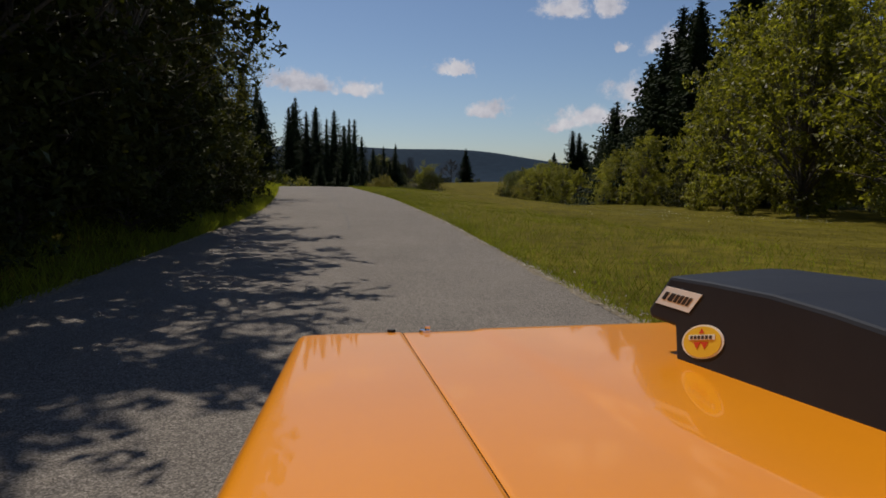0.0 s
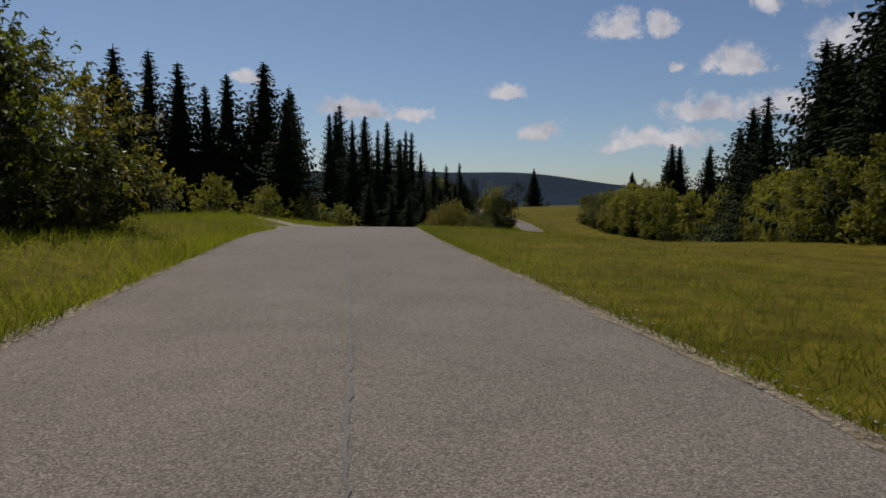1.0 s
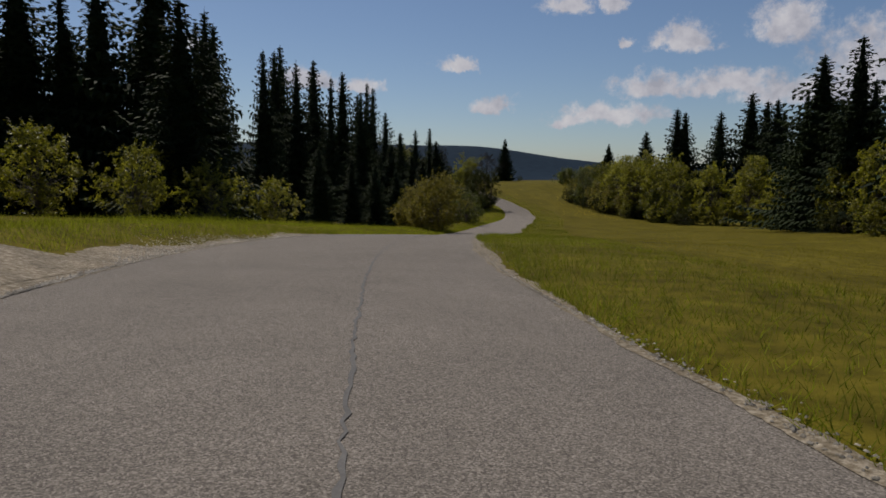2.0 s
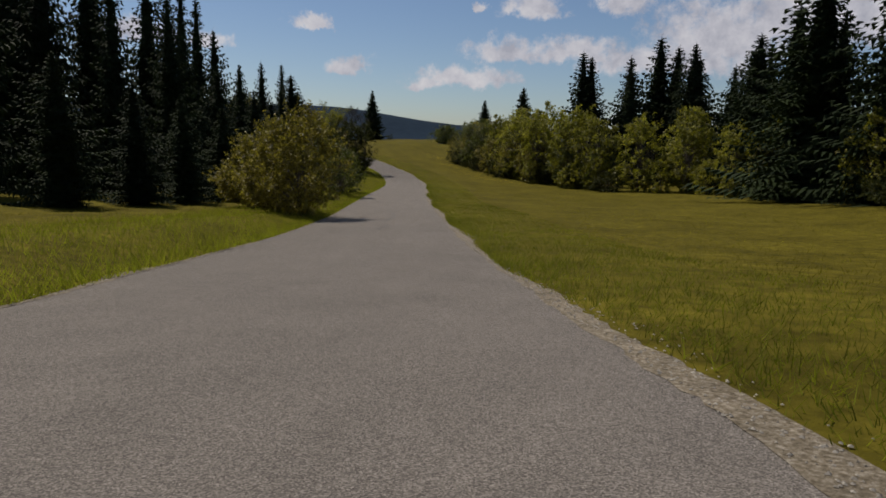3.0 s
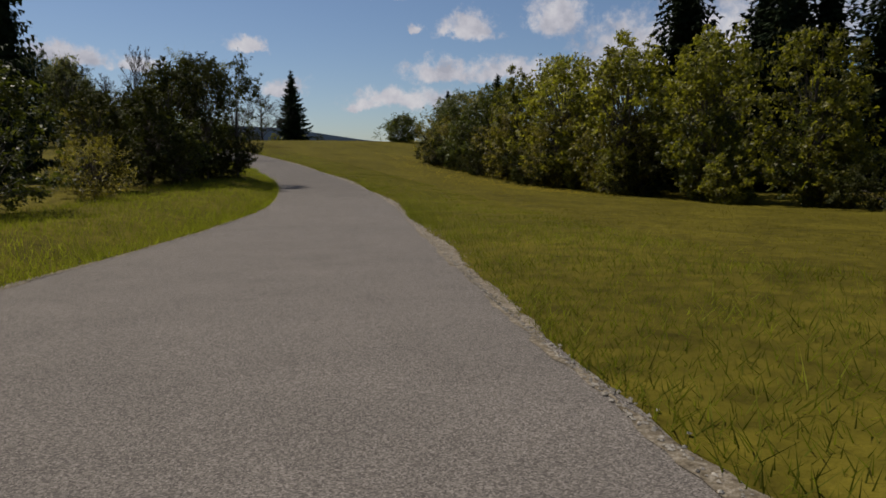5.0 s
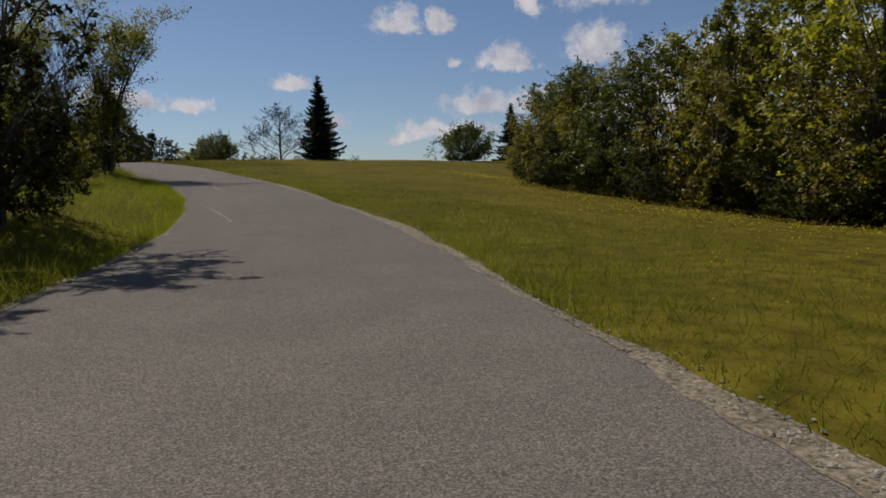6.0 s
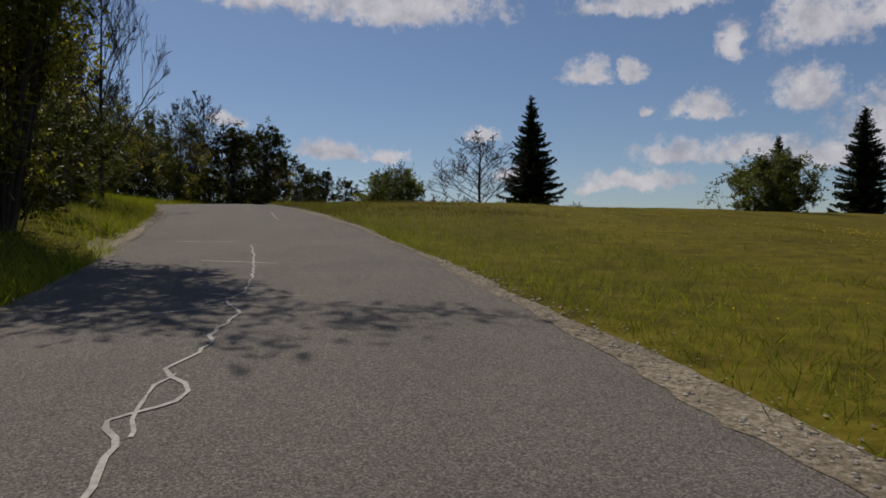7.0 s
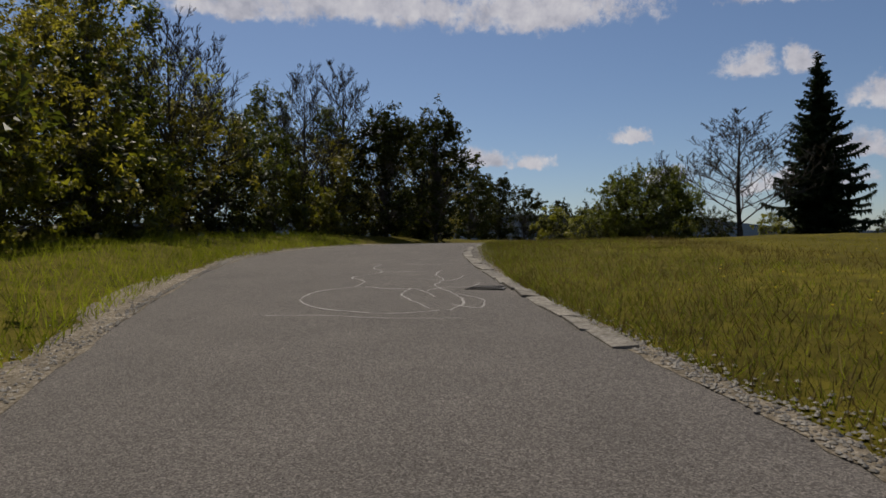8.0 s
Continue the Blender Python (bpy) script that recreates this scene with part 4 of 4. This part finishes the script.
seam([(-0.2, 233.6), (0.3, 233.4), (0.55, 234.1)], 0.022, FILLER, 23, "filled_crack")
seam([(-1.3, 234.4), (-0.4, 234.6), (0.2, 234.5)], 0.02, FILLER, 24, "filled_crack")
seam([(0.15, 231.2), (0.45, 231.0), (0.55, 231.6), (0.3, 232.0)], 0.026, FILLER, 25, "filled_crack")
seam([(-0.6, 236.2), (0.1, 236.0), (0.5, 236.4)], 0.025, FILLER, 26, "filled_crack")


def build_gutter():
    """Concrete slabs laid end to end along the inside of the bend, with a drain grate."""
    nr = random.Random(8)
    y = 229.4
    box = [(0, 1, 2, 3), (4, 5, 6, 7), (0, 1, 5, 4), (1, 2, 6, 5), (2, 3, 7, 6), (3, 0, 4, 7)]
    while y < 247.5:
        y1 = y + 0.62
        verts, skew, tilt, chip = [], nr.uniform(-0.03, 0.03), nr.uniform(-0.012, 0.012), nr.uniform(0.008, 0.05)
        for dz in (0.018 + nr.uniform(0, 0.016), -0.08):
            for yy, d in ((y, -0.13 + skew), (y, 0.07 + skew), (y1 - chip, 0.07 - skew), (y1 - 0.012, -0.13 - skew)):
                verts.append((float(along(PATH_X, yy) + along(RIGHT, yy)) + d, yy, float(along(ROAD_Z, yy)) + dz + tilt * (1 if d > 0 else -1)))
        solid("gutter_slab", verts, box, CONCRETE, ROAD, "", 0.008)
        y = y1
    gy = 232.8
    gx, gz = float(along(PATH_X, gy) + along(RIGHT, gy)) - 0.36, float(along(ROAD_Z, gy)) - 0.006
    rim = [(gx - 0.25, gy - 0.35), (gx + 0.25, gy - 0.35), (gx + 0.25, gy + 0.35), (gx - 0.25, gy + 0.35)]
    grate = prism("drain_frame", rim, gz - 0.06, gz + 0.012, "z", IRON, ROAD, "dark iron drain", 0.004)
    for k in range(9):
        yy = gy - 0.29 + k * 0.072
        prism("grate_bar", [(gx - 0.2, yy - 0.018), (gx + 0.2, yy - 0.018), (gx + 0.2, yy + 0.018), (gx - 0.2, yy + 0.018)], gz + 0.012, gz + 0.024, "z", IRON, grate)


# ---- loose stones along the edges ----
def pebbles(name, count, place, lo, hi, seed, label):
    """Small faceted stones, one mesh."""
    nr = np.random.default_rng(seed)
    x, y = place(nr, count)
    z = ground_z(x, y)
    r = nr.uniform(lo, hi, count)[:, None, None] * nr.uniform(0.6, 1.3, (count, 6, 1))
    octa = np.array([(1, 0, 0), (0, 1, 0), (-1, 0, 0), (0, -1, 0), (0, 0, 0.6), (0, 0, -0.4)], float)
    pts = octa[None] * r + np.stack([x, y, z + 0.012], -1)[:, None]
    order = [0, 1, 4, 1, 2, 4, 2, 3, 4, 3, 0, 4]
    tagged(new(name, tri_mesh(name, pts[:, order].reshape(-1, 3), STONE)), label, "gravel", kind="stuff")


def fringe(side, spread, y0, y1):
    def place(nr, n):
        y = nr.uniform(y0, y1, n)
        edge = along(PATH_X, y) + along(LEFT if side < 0 else RIGHT, y)
        return edge + side * np.abs(nr.normal(0.05, spread, n)) * (0.6 + 0.5 * np.sin(y * 0.37)), y
    return place


pebbles("loose_gravel", 16000, fringe(1, 0.22, -2, 250), 0.006, 0.020, 21, "pale loose stones along the asphalt edge")
pebbles("loose_gravel", 5000, fringe(-1, 0.14, -2, 250), 0.006, 0.020, 22, "pale loose stones along the asphalt edge")
pebbles("loose_gravel", 5000, fringe(-1, 0.6, 56, 82), 0.008, 0.026, 23, "pale loose stones on the gravel shoulder")
pebbles("loose_gravel", 4000, fringe(-1, 0.4, 214, 250), 0.008, 0.026, 24, "pale loose stones on the gravel shoulder")
pebbles("loose_gravel", 4000, fringe(1, 0.35, 226, 250), 0.008, 0.026, 25, "pale loose stones and litter beside the gutter")


# ---- grass ----
def blades(name, count, place, low, high, width, mat, label, seed, lean=0.35):
    """One mesh of many narrow blades standing on the land, shaded softly as a sward."""
    nr = np.random.default_rng(seed)
    x, y = place(nr, count)
    off = along(PATH_X, y) + along(LEFT, y) - x
    track_y = 64 + 3.5 * np.sin((-15.5 - x) / 45 * 2.2) - 6 * (-15.5 - x) / 45
    bare = ((off > 0) & (off < 1.2 - 0.08 * np.maximum(y - 72, 0)) & (y > 55) & (y < 84)) | ((x < -15.2) & (np.abs(y - track_y) < 2.2)) | ((off > 0) & (off < 0.32) & (y > 214))
    right_off = x - along(PATH_X, y) - along(RIGHT, y)
    worn = 0.07 + ease((y - 56) / 8) * (0.19 + 0.17 * np.sin(y * 0.37 + 0.5)) * (0.5 + nr.random(len(y)))
    bare |= (right_off > 0) & (right_off < worn)
    x, y = x[~bare], y[~bare]
    turn = np.where(x < along(PATH_X, y), -1.0, 1.0)
    z = ground_z(x, y)
    h = nr.uniform(low, high, len(x)) * (0.6 + 0.4 * nr.random(len(x)))
    h *= 0.65 + 0.7 * (0.5 + 0.5 * np.sin(x * 1.1 + 2 * np.sin(y * 0.5)) * np.sin(y * 0.9 + 1.3))
    a = nr.uniform(-1.2, -0.2, len(x)) * turn
    w = width * nr.uniform(0.6, 1.3, len(x))
    bx, by = nr.normal(0, lean, len(x)) * h, nr.normal(0, lean, len(x)) * h
    p0 = np.stack([x - w * np.cos(a), y - w * np.sin(a), z - 0.02], -1)
    p1 = np.stack([x + w * np.cos(a), y + w * np.sin(a), z - 0.02], -1)
    p2 = np.stack([x + bx, y + by, z + h], -1)
    verts = np.stack([p0, p1, p2], 1).reshape(-1, 3)
    me = tri_mesh(name, verts, mat)
    tagged(new(name, me), label, "grass", kind="stuff")


def beside(side, near, far, y0, y1, power=1.6):
    def place(nr, n):
        y = nr.uniform(y0, y1, n)
        d = near + (far - near) * nr.random(n) ** power
        edge = along(PATH_X, y) + along(LEFT if side < 0 else RIGHT, y)
        return edge + side * d, y
    return place


blades("verge_grass", 180000, beside(1, 0.08, 5, -2, 250, 2.0), 0.05, 0.20, 0.0048, BLADE_GREEN, "long green grass beside the asphalt", 1, 0.8)
blades("verge_grass", 150000, beside(-1, 0.06, 6, -2, 250, 1.8), 0.09, 0.36, 0.0055, BLADE_GREEN, "tall fresh green grass beside the asphalt", 2, 0.6)
blades("meadow_grass", 110000, beside(1, 4, 32, 0, 255, 1.2), 0.04, 0.13, 0.0065, BLADE, "meadow grass with seed heads", 3, 0.9)
blades("meadow_grass", 50000, beside(-1, 4, 26, 40, 215, 1.1), 0.05, 0.16, 0.007, BLADE, "meadow grass with seed heads", 4, 0.9)
blades("dry_grass", 26000, beside(1, 0.1, 7, 222, 256, 1.7), 0.05, 0.20, 0.006, BLADE_DRY, "dry brown grass beside the gutter", 8, 0.6)


def flowers(name, count, place, mat, label, seed, size=0.03):
    nr = np.random.default_rng(seed)
    x, y = place(nr, count)
    z = ground_z(x, y) + nr.uniform(0.08, 0.26, count)
    q = []
    for sx, sy in ((-1, 0), (0, -1), (1, 0), (0, 1)):
        q.append(np.stack([x + sx * size, y + sy * size, z + 0.012 * abs(sx)], -1))
    verts = np.stack(q, 1).reshape(-1, 3)
    tagged(new(name, mesh_of(name, verts, np.arange(count * 4).reshape(-1, 4).tolist(), mat)), label, "flowers", kind="stuff")


def drifts(nr, n):
    """Loose drifts of umbels in the meadow by the start."""
    k = nr.integers(0, 7, n)
    cx, cy = np.array([9, 12, 7.5, 15, 10.5, 18, 13])[k], np.array([30, 36, 24, 44, 52, 33, 27])[k]
    return cx + nr.normal(0, 0.9, n), cy + nr.normal(0, 1.3, n)


flowers("meadow_flowers", 260, drifts, PETAL_WHITE, "small white meadow flowers in long grass", 5, 0.022)
flowers("meadow_flowers", 2600, lambda nr, n: (nr.normal(17, 2.5, n) + 0, nr.uniform(178, 228, n)), PETAL_YELLOW, "yellow buttercups along the wood's edge", 6, 0.024)
flowers("meadow_flowers", 1100, beside(1, 1, 16, 175, 235, 0.9), PETAL_YELLOW, "yellow buttercups in the meadow", 7, 0.014)


# ---- the car that stands at the start, its nose under the first view ----
PAINT = material("orange_paint", [(0.3, (0.63, 0.214, 0.001)), (0.7, (0.67, 0.230, 0.002))], scale=3, rough=0.4, bump=0, big=0.02, coat=0.55, spec=0.2)
SCOOP_BLACK = material("satin_black", [(0.3, (0.015, 0.017, 0.025)), (0.7, (0.022, 0.025, 0.034))], scale=5, rough=0.55, bump=0.03, big=0.1, spec=0.14)
SHUT_GAP = material("shut_gap", [(0.3, (0.030, 0.006, 0.002)), (0.7, (0.050, 0.011, 0.003))], scale=20, rough=0.95, bump=0, spec=0.02)
RUBBER = material("rubber", [(0.3, (0.015, 0.015, 0.015)), (0.7, (0.03, 0.03, 0.03))], scale=20, rough=0.8, bump=0.1)
CHROME = material("chrome", [(0.3, (0.75, 0.75, 0.76)), (0.7, (0.82, 0.82, 0.83))], scale=5, rough=0.12, bump=0, metal=1.0, big=0.02)
TINTED = material("tinted_glass", [(0.3, (0.02, 0.024, 0.026)), (0.7, (0.026, 0.03, 0.032))], scale=3, rough=0.05, bump=0, big=0.02, coat=1.0)
LAMP_GLASS = material("lamp_glass", [(0.3, (0.6, 0.6, 0.58)), (0.7, (0.7, 0.7, 0.68))], scale=30, rough=0.1, bump=0.1, coat=1.0)
STICKER_WHITE = material("sticker_white", [(0.3, (0.7, 0.71, 0.74)), (0.7, (0.78, 0.79, 0.8))], scale=9, rough=0.4, bump=0, big=0.03)
STICKER_YELLOW = material("sticker_yellow", [(0.3, (0.75, 0.5, 0.03)), (0.7, (0.8, 0.56, 0.04))], scale=9, rough=0.4, bump=0, big=0.03)
STICKER_RED = material("sticker_red", [(0.3, (0.55, 0.04, 0.02)), (0.7, (0.6, 0.05, 0.025))], scale=9, rough=0.4, bump=0, big=0.03)
STICKER_DARK = material("sticker_dark", [(0.3, (0.02, 0.022, 0.03)), (0.7, (0.03, 0.03, 0.04))], scale=9, rough=0.4, bump=0, big=0.03)
K, EYE_Z = 0.875, 1.20


def c3(x, y, z):
    """A place on the car: right and ahead of the eye, and up from the road."""
    return (x * K, y * K, EYE_Z + (z - EYE_Z) * K)


def sheet(name, rows_, mat, parent, label="", thick=0.012, smooth=True):
    """A panel through rows of points, with thickness."""
    n = len(rows_[0])
    verts = [p for r in rows_ for p in r]
    faces = [(i * n + j, i * n + j + 1, (i + 1) * n + j + 1, (i + 1) * n + j) for i in range(len(rows_) - 1) for j in range(n - 1)]
    ob = part(name, mesh_of(name, verts, faces, mat, smooth), parent, label)
    mod = ob.modifiers.new("thickness", "SOLIDIFY")
    mod.thickness, mod.offset = thick, 0
    return ob


def solid(name, verts, faces, mat, parent, label="", bevel=0.0):
    bm = bmesh.new()
    vs = [bm.verts.new(v) for v in verts]
    for f in faces:
        bm.faces.new([vs[i] for i in f])
    bmesh.ops.recalc_face_normals(bm, faces=bm.faces)
    if bevel:
        bmesh.ops.bevel(bm, geom=bm.edges[:], offset=bevel, segments=2, affect="EDGES", profile=0.6)
    me = bpy.data.meshes.new(name)
    bm.to_mesh(me)
    bm.free()
    me.materials.append(mat)
    return part(name, me, parent, label)


def prism(name, outline, lo, hi, axis, mat, parent, label="", bevel=0.0):
    """An outline of two coordinates pushed from lo to hi along the x, y or z axis."""
    put = {"x": lambda u, v, w: (w, u, v), "y": lambda u, v, w: (u, w, v), "z": lambda u, v, w: (u, v, w)}[axis]
    n = len(outline)
    verts = [put(u, v, lo) for u, v in outline] + [put(u, v, hi) for u, v in outline]
    faces = [tuple(range(n)), tuple(range(n, 2 * n))] + [(i, (i + 1) % n, n + (i + 1) % n, n + i) for i in range(n)]
    return solid(name, verts, faces, mat, parent, label, bevel)


def build_car():
    car = new("car")
    xc = 0.92                                    # the car's middle, right of the eye
    # fender tops, hood and the gaps between them
    ys = np.concatenate([[1.612, 1.606, 1.598, 1.585, 1.56], np.linspace(1.5, -0.25, 16)])
    top_z = lambda y: 0.795 + 0.084 * (1.66 - y) - 0.022 * max(0.0, (y - 1.585) / 0.027) ** 2
    bow = lambda x: 0.055 * max(0.0, 1 - abs(x - xc) / 1.04)      # the nose is drawn forward in the middle

    edge = lambda y: -0.116 - 0.002 * ease((1.60 - y) / 0.8)
    gap = lambda y: 0.122 + 0.022 * (1.60 - y)
    for mirror in (False, True):
        rows_ = []
        for y in ys:
            e, g_ = edge(y), gap(y) - 0.002
            prof = [(e + 0.005, -0.34), (e - 0.022, -0.12), (e - 0.020, -0.045), (e - 0.012, -0.014), (e - 0.004, -0.003), (e + 0.002, 0.0), (e + 0.008, 0.001), (e + 0.03, 0.002), ((e + g_) / 2, 0.003), (g_ - 0.012, 0.002), (g_ - 0.005, 0.0018), (g_ - 0.0025, 0.001), (g_, -0.004), (g_, -0.02)]
            rows_.append([c3(2 * xc - x if mirror else x, y + bow(x), top_z(y) + dz) for x, dz in prof])
        sheet("fender", rows_, PAINT, car, "glossy orange fender")
    hood_rows = []
    for y in ys:
        a, b = gap(y) + 0.002, 2 * xc - gap(y) - 0.002
        row = []
        for u in [0, 0.0012, 0.0025, 0.004, 0.007] + [k / 64 for k in range(1, 64)] + [0.993, 0.996, 0.9975, 0.9988, 1]:
            x = a + (b - a) * u
            d = min(x - a, b - x)
            ridge_x = 0.190 + 0.05 * (1.60 - y)
            z = top_z(y) - 0.005 * max(0, 1 - d / 0.004) + 0.0045 * ease((d - ridge_x + 0.012) / 0.024)
            row.append(c3(x, y + bow(x), z))
        hood_rows.append(row)
    hood = sheet("hood", hood_rows, PAINT, car, "glossy orange hood with pressed ridges")
    base = [[c3(x, y - 0.02, top_z(y) - 0.06) for x in (edge(y) + 0.06, 2 * xc - edge(y) - 0.06)] for y in ys]
    sheet("inner_panel", base, SHUT_GAP, car, "dark panel in the shut gaps")
    for mirror in (False, True):
        strip_ = [[c3(2 * xc - gap(y) - o if mirror else gap(y) + o, y + bow(gap(y)), top_z(y) + 0.0042) for o in (-0.0033, 0.0033)] for y in ys]
        sheet("shut_gap", strip_, SHUT_GAP, car, "dark line between hood and fender", 0.002)
    # hood pin and bumper stop at the front edge
    for x, y, r, h, mat, nm in ((0.096, 1.592, 0.012, 0.020, RUBBER, "rubber_stop"), (0.185, 1.590, 0.030, 0.007, CHROME, "pin_plate"), (0.186, 1.592, 0.008, 0.026, CHROME, "hood_pin"), (0.206, 1.596, 0.010, 0.013, RUBBER, "pin_clip"), (0.164, 1.596, 0.009, 0.012, RUBBER, "pin_clip"), (0.180, 1.586, 0.017, 0.016, CHROME, "pin_washer")):
        y, z0 = y + bow(x), top_z(y) - 0.003
        pts = [(x + r * math.cos(6.283 * k / 12), y + r * 0.7 * math.sin(6.283 * k / 12)) for k in range(12)]
        verts = [c3(u, v, z0) for u, v in pts] + [c3(u + (x - u) * 0.18, v + (y - v) * 0.18, z0 + h) for u, v in pts]
        solid(nm, verts, [tuple(range(12)), tuple(range(12, 24))] + [(i, (i + 1) % 12, 12 + (i + 1) % 12, 12 + i) for i in range(12)], mat, hood)
    # scoop: side outline (ahead, up), from its near side to its far side
    side = [(1.158, 0.79), (1.178, 0.910), (1.270, 0.908), (1.284, 0.922), (1.204, 1.004), (1.074, 1.013), (0.912, 1.020), (0.789, 1.018), (0.677, 1.012), (0.30, 1.000), (0.05, 0.97), (0.0, 0.90)]
    x0, x1 = 0.615, 0.985
    cols = []
    for k in range(11):
        u = k / 10
        x = x0 + (x1 - x0) * u
        lift = 0.003 * math.sin(math.pi * u) ** 0.6 if 0 < u < 1 else 0.0
        swell = 0.113 * u if u < 0.75 else 0.085 - 0.205 * ((u - 0.75) / 0.25) ** 1.6      # the mouth bows forward and rounds off
        cols.append([c3(x + 0.05 * (1.16 - y) * (1 - u), y + (swell if y > 1.1 else 0.5 * swell if y > 1.0 else 0), z + (lift if z > 0.93 else 0)) for y, z in side])
    n = len(side)
    verts = [p for c in cols for p in c]
    faces = [(i * n + j, i * n + (j + 1) % n, (i + 1) * n + (j + 1) % n, (i + 1) * n + j) for i in range(10) for j in range(n)]
    faces += [tuple(range(n)), tuple(range(10 * n, 11 * n))]
    scoop = solid("hood_scoop", verts, faces, SCOOP_BLACK, hood, "satin black hood scoop with stickers")
    mod = scoop.modifiers.new("bevel", "BEVEL")
    mod.width, mod.segments, mod.limit_method, mod.angle_limit = 0.006, 2, "ANGLE", radians(40)

    def decal(nm, pts, mat, lift, label=""):
        out = lambda y: x0 - lift + 0.05 * (1.16 - y)
        verts = [c3(out(y), y, z) for y, z in pts] + [c3(out(y) + 0.0008, y, z) for y, z in pts]
        m = len(pts)
        solid(nm, verts, [tuple(range(m)), tuple(range(m, 2 * m))] + [(i, (i + 1) % m, m + (i + 1) % m, m + i) for i in range(m)], mat, hood, label)

    decal("sticker", [(1.253, 0.943), (1.211, 0.984), (1.090, 0.988), (1.130, 0.947)], STICKER_WHITE, 0.0014, "white sticker with dark marks")
    for a, b in ((0.10, 0.20), (0.27, 0.40), (0.44, 0.52), (0.56, 0.64), (0.68, 0.76), (0.80, 0.86)):
        q = lambda u, v: (1.253 - 0.123 * u + (-0.042 + 0.002 * u) * v, 0.943 + 0.004 * u + 0.041 * v)
        decal("mark", [q(a, 0.3), q(a, 0.72), q(b, 0.72), q(b, 0.3)], STICKER_DARK, 0.0022)
    cy, cz, ry, rz = 1.083, 0.904, 0.0645, 0.0315
    disc = lambda r: [(cy + ry * r * math.cos(6.283 * k / 28), cz + rz * r * math.sin(6.283 * k / 28) - 0.256 * ry * r * math.cos(6.283 * k / 28)) for k in range(28)]
    at = lambda u, v: (cy - ry * u, cz + rz * v + 0.256 * ry * u)
    decal("sticker", disc(1.0), STICKER_WHITE, 0.0014, "round yellow sticker with red shape")
    decal("mark", disc(0.90), STICKER_YELLOW, 0.0022)
    decal("mark", [at(-0.62, 0.12), at(-0.62, 0.42), at(0.62, 0.42), at(0.62, 0.12)], STICKER_WHITE, 0.0030)
    for k in range(6):
        u = -0.52 + k * 0.18
        decal("mark", [at(u, 0.17), at(u, 0.37), at(u + 0.11, 0.37), at(u + 0.11, 0.17)], STICKER_DARK, 0.0038)
    for c in (-0.22, 0.14):
        decal("mark", [at(c - 0.17, 0.0), at(c + 0.19, 0.0), at(c + 0.02, -0.42)], STICKER_RED, 0.0030)
    decal("mark", [at(-0.12, 0.50), at(0.12, 0.50), at(0.0, 0.78)], STICKER_RED, 0.0030)
    # body behind and below, glass house to the right of the eye
    xa, xb = -0.14, 2 * xc + 0.14
    doors = prism("body_side", [(xa * K, 0.30), (xa * K - 0.02, 0.60), (xa * K + 0.02, 0.95), (xb * K - 0.02, 0.95), (xb * K + 0.02, 0.60), (xb * K, 0.30)], -2.9, -0.21, "y", PAINT, car, "orange painted body", 0.03)
    lower = prism("front_body", [(xa * K + 0.05, 0.30), (xa * K + 0.05, 0.74), (xb * K - 0.05, 0.74), (xb * K - 0.05, 0.30)], -0.21, 1.36, "y", RUBBER, car, "dark engine bay")
    prism("front_bumper", [(xa * K, 0.42), (xa * K, 0.55), (xb * K, 0.55), (xb * K, 0.42)], 1.38, 1.50, "y", CHROME, car, "chrome front bumper", 0.02)
    prism("grille", [(xa * K + 0.1, 0.56), (xa * K + 0.1, 0.76), (xb * K - 0.1, 0.76), (xb * K - 0.1, 0.56)], 1.36, 1.41, "y", RUBBER, car, "black grille", 0.01)
    for x in (xa * K + 0.22, xa * K + 0.42, xb * K - 0.42, xb * K - 0.22):
        prism("headlight", [(x + 0.075 * math.cos(6.283 * k / 16), 0.66 + 0.075 * math.sin(6.283 * k / 16)) for k in range(16)], 1.40, 1.43, "y", LAMP_GLASS, car, "round headlight")
    roof = [(-0.35, 0.93), (-0.85, 1.30), (-1.0, 1.325), (-1.9, 1.30), (-2.6, 0.93)]
    prism("cabin", roof, 0.22, xb * K - 0.22, "x", TINTED, car, "dark tinted glass house", 0.02)
    prism("roof", [(-0.80, 1.30), (-0.98, 1.345), (-1.9, 1.325), (-2.0, 1.29)], 0.20, xb * K - 0.20, "x", PAINT, car, "orange roof panel", 0.01)
    for x in (xa * K + 0.10, xb * K - 0.10):
        for y in (0.75, -2.05):
            ring = [(y + 0.33 * math.cos(6.283 * k / 28), 0.33 + 0.33 * math.sin(6.283 * k / 28)) for k in range(28)]
            hub = [(y + 0.19 * math.cos(6.283 * k / 20), 0.33 + 0.19 * math.sin(6.283 * k / 20)) for k in range(20)]
            wheel = prism("wheel", ring, x - 0.11, x + 0.11, "x", RUBBER, car, "black tyre", 0.02)
            prism("rim", hub, x - 0.118, x + 0.118, "x", CHROME, wheel, "bright steel rim", 0.01)
    car.matrix_basis = pose(0, 0, float(along(ROAD_Z, 0)) + 0.005, 0, 0, 8.0)
    tagged(car, "glossy orange car with a black hood scoop standing on the road", "car")


build_car()
build_gutter()
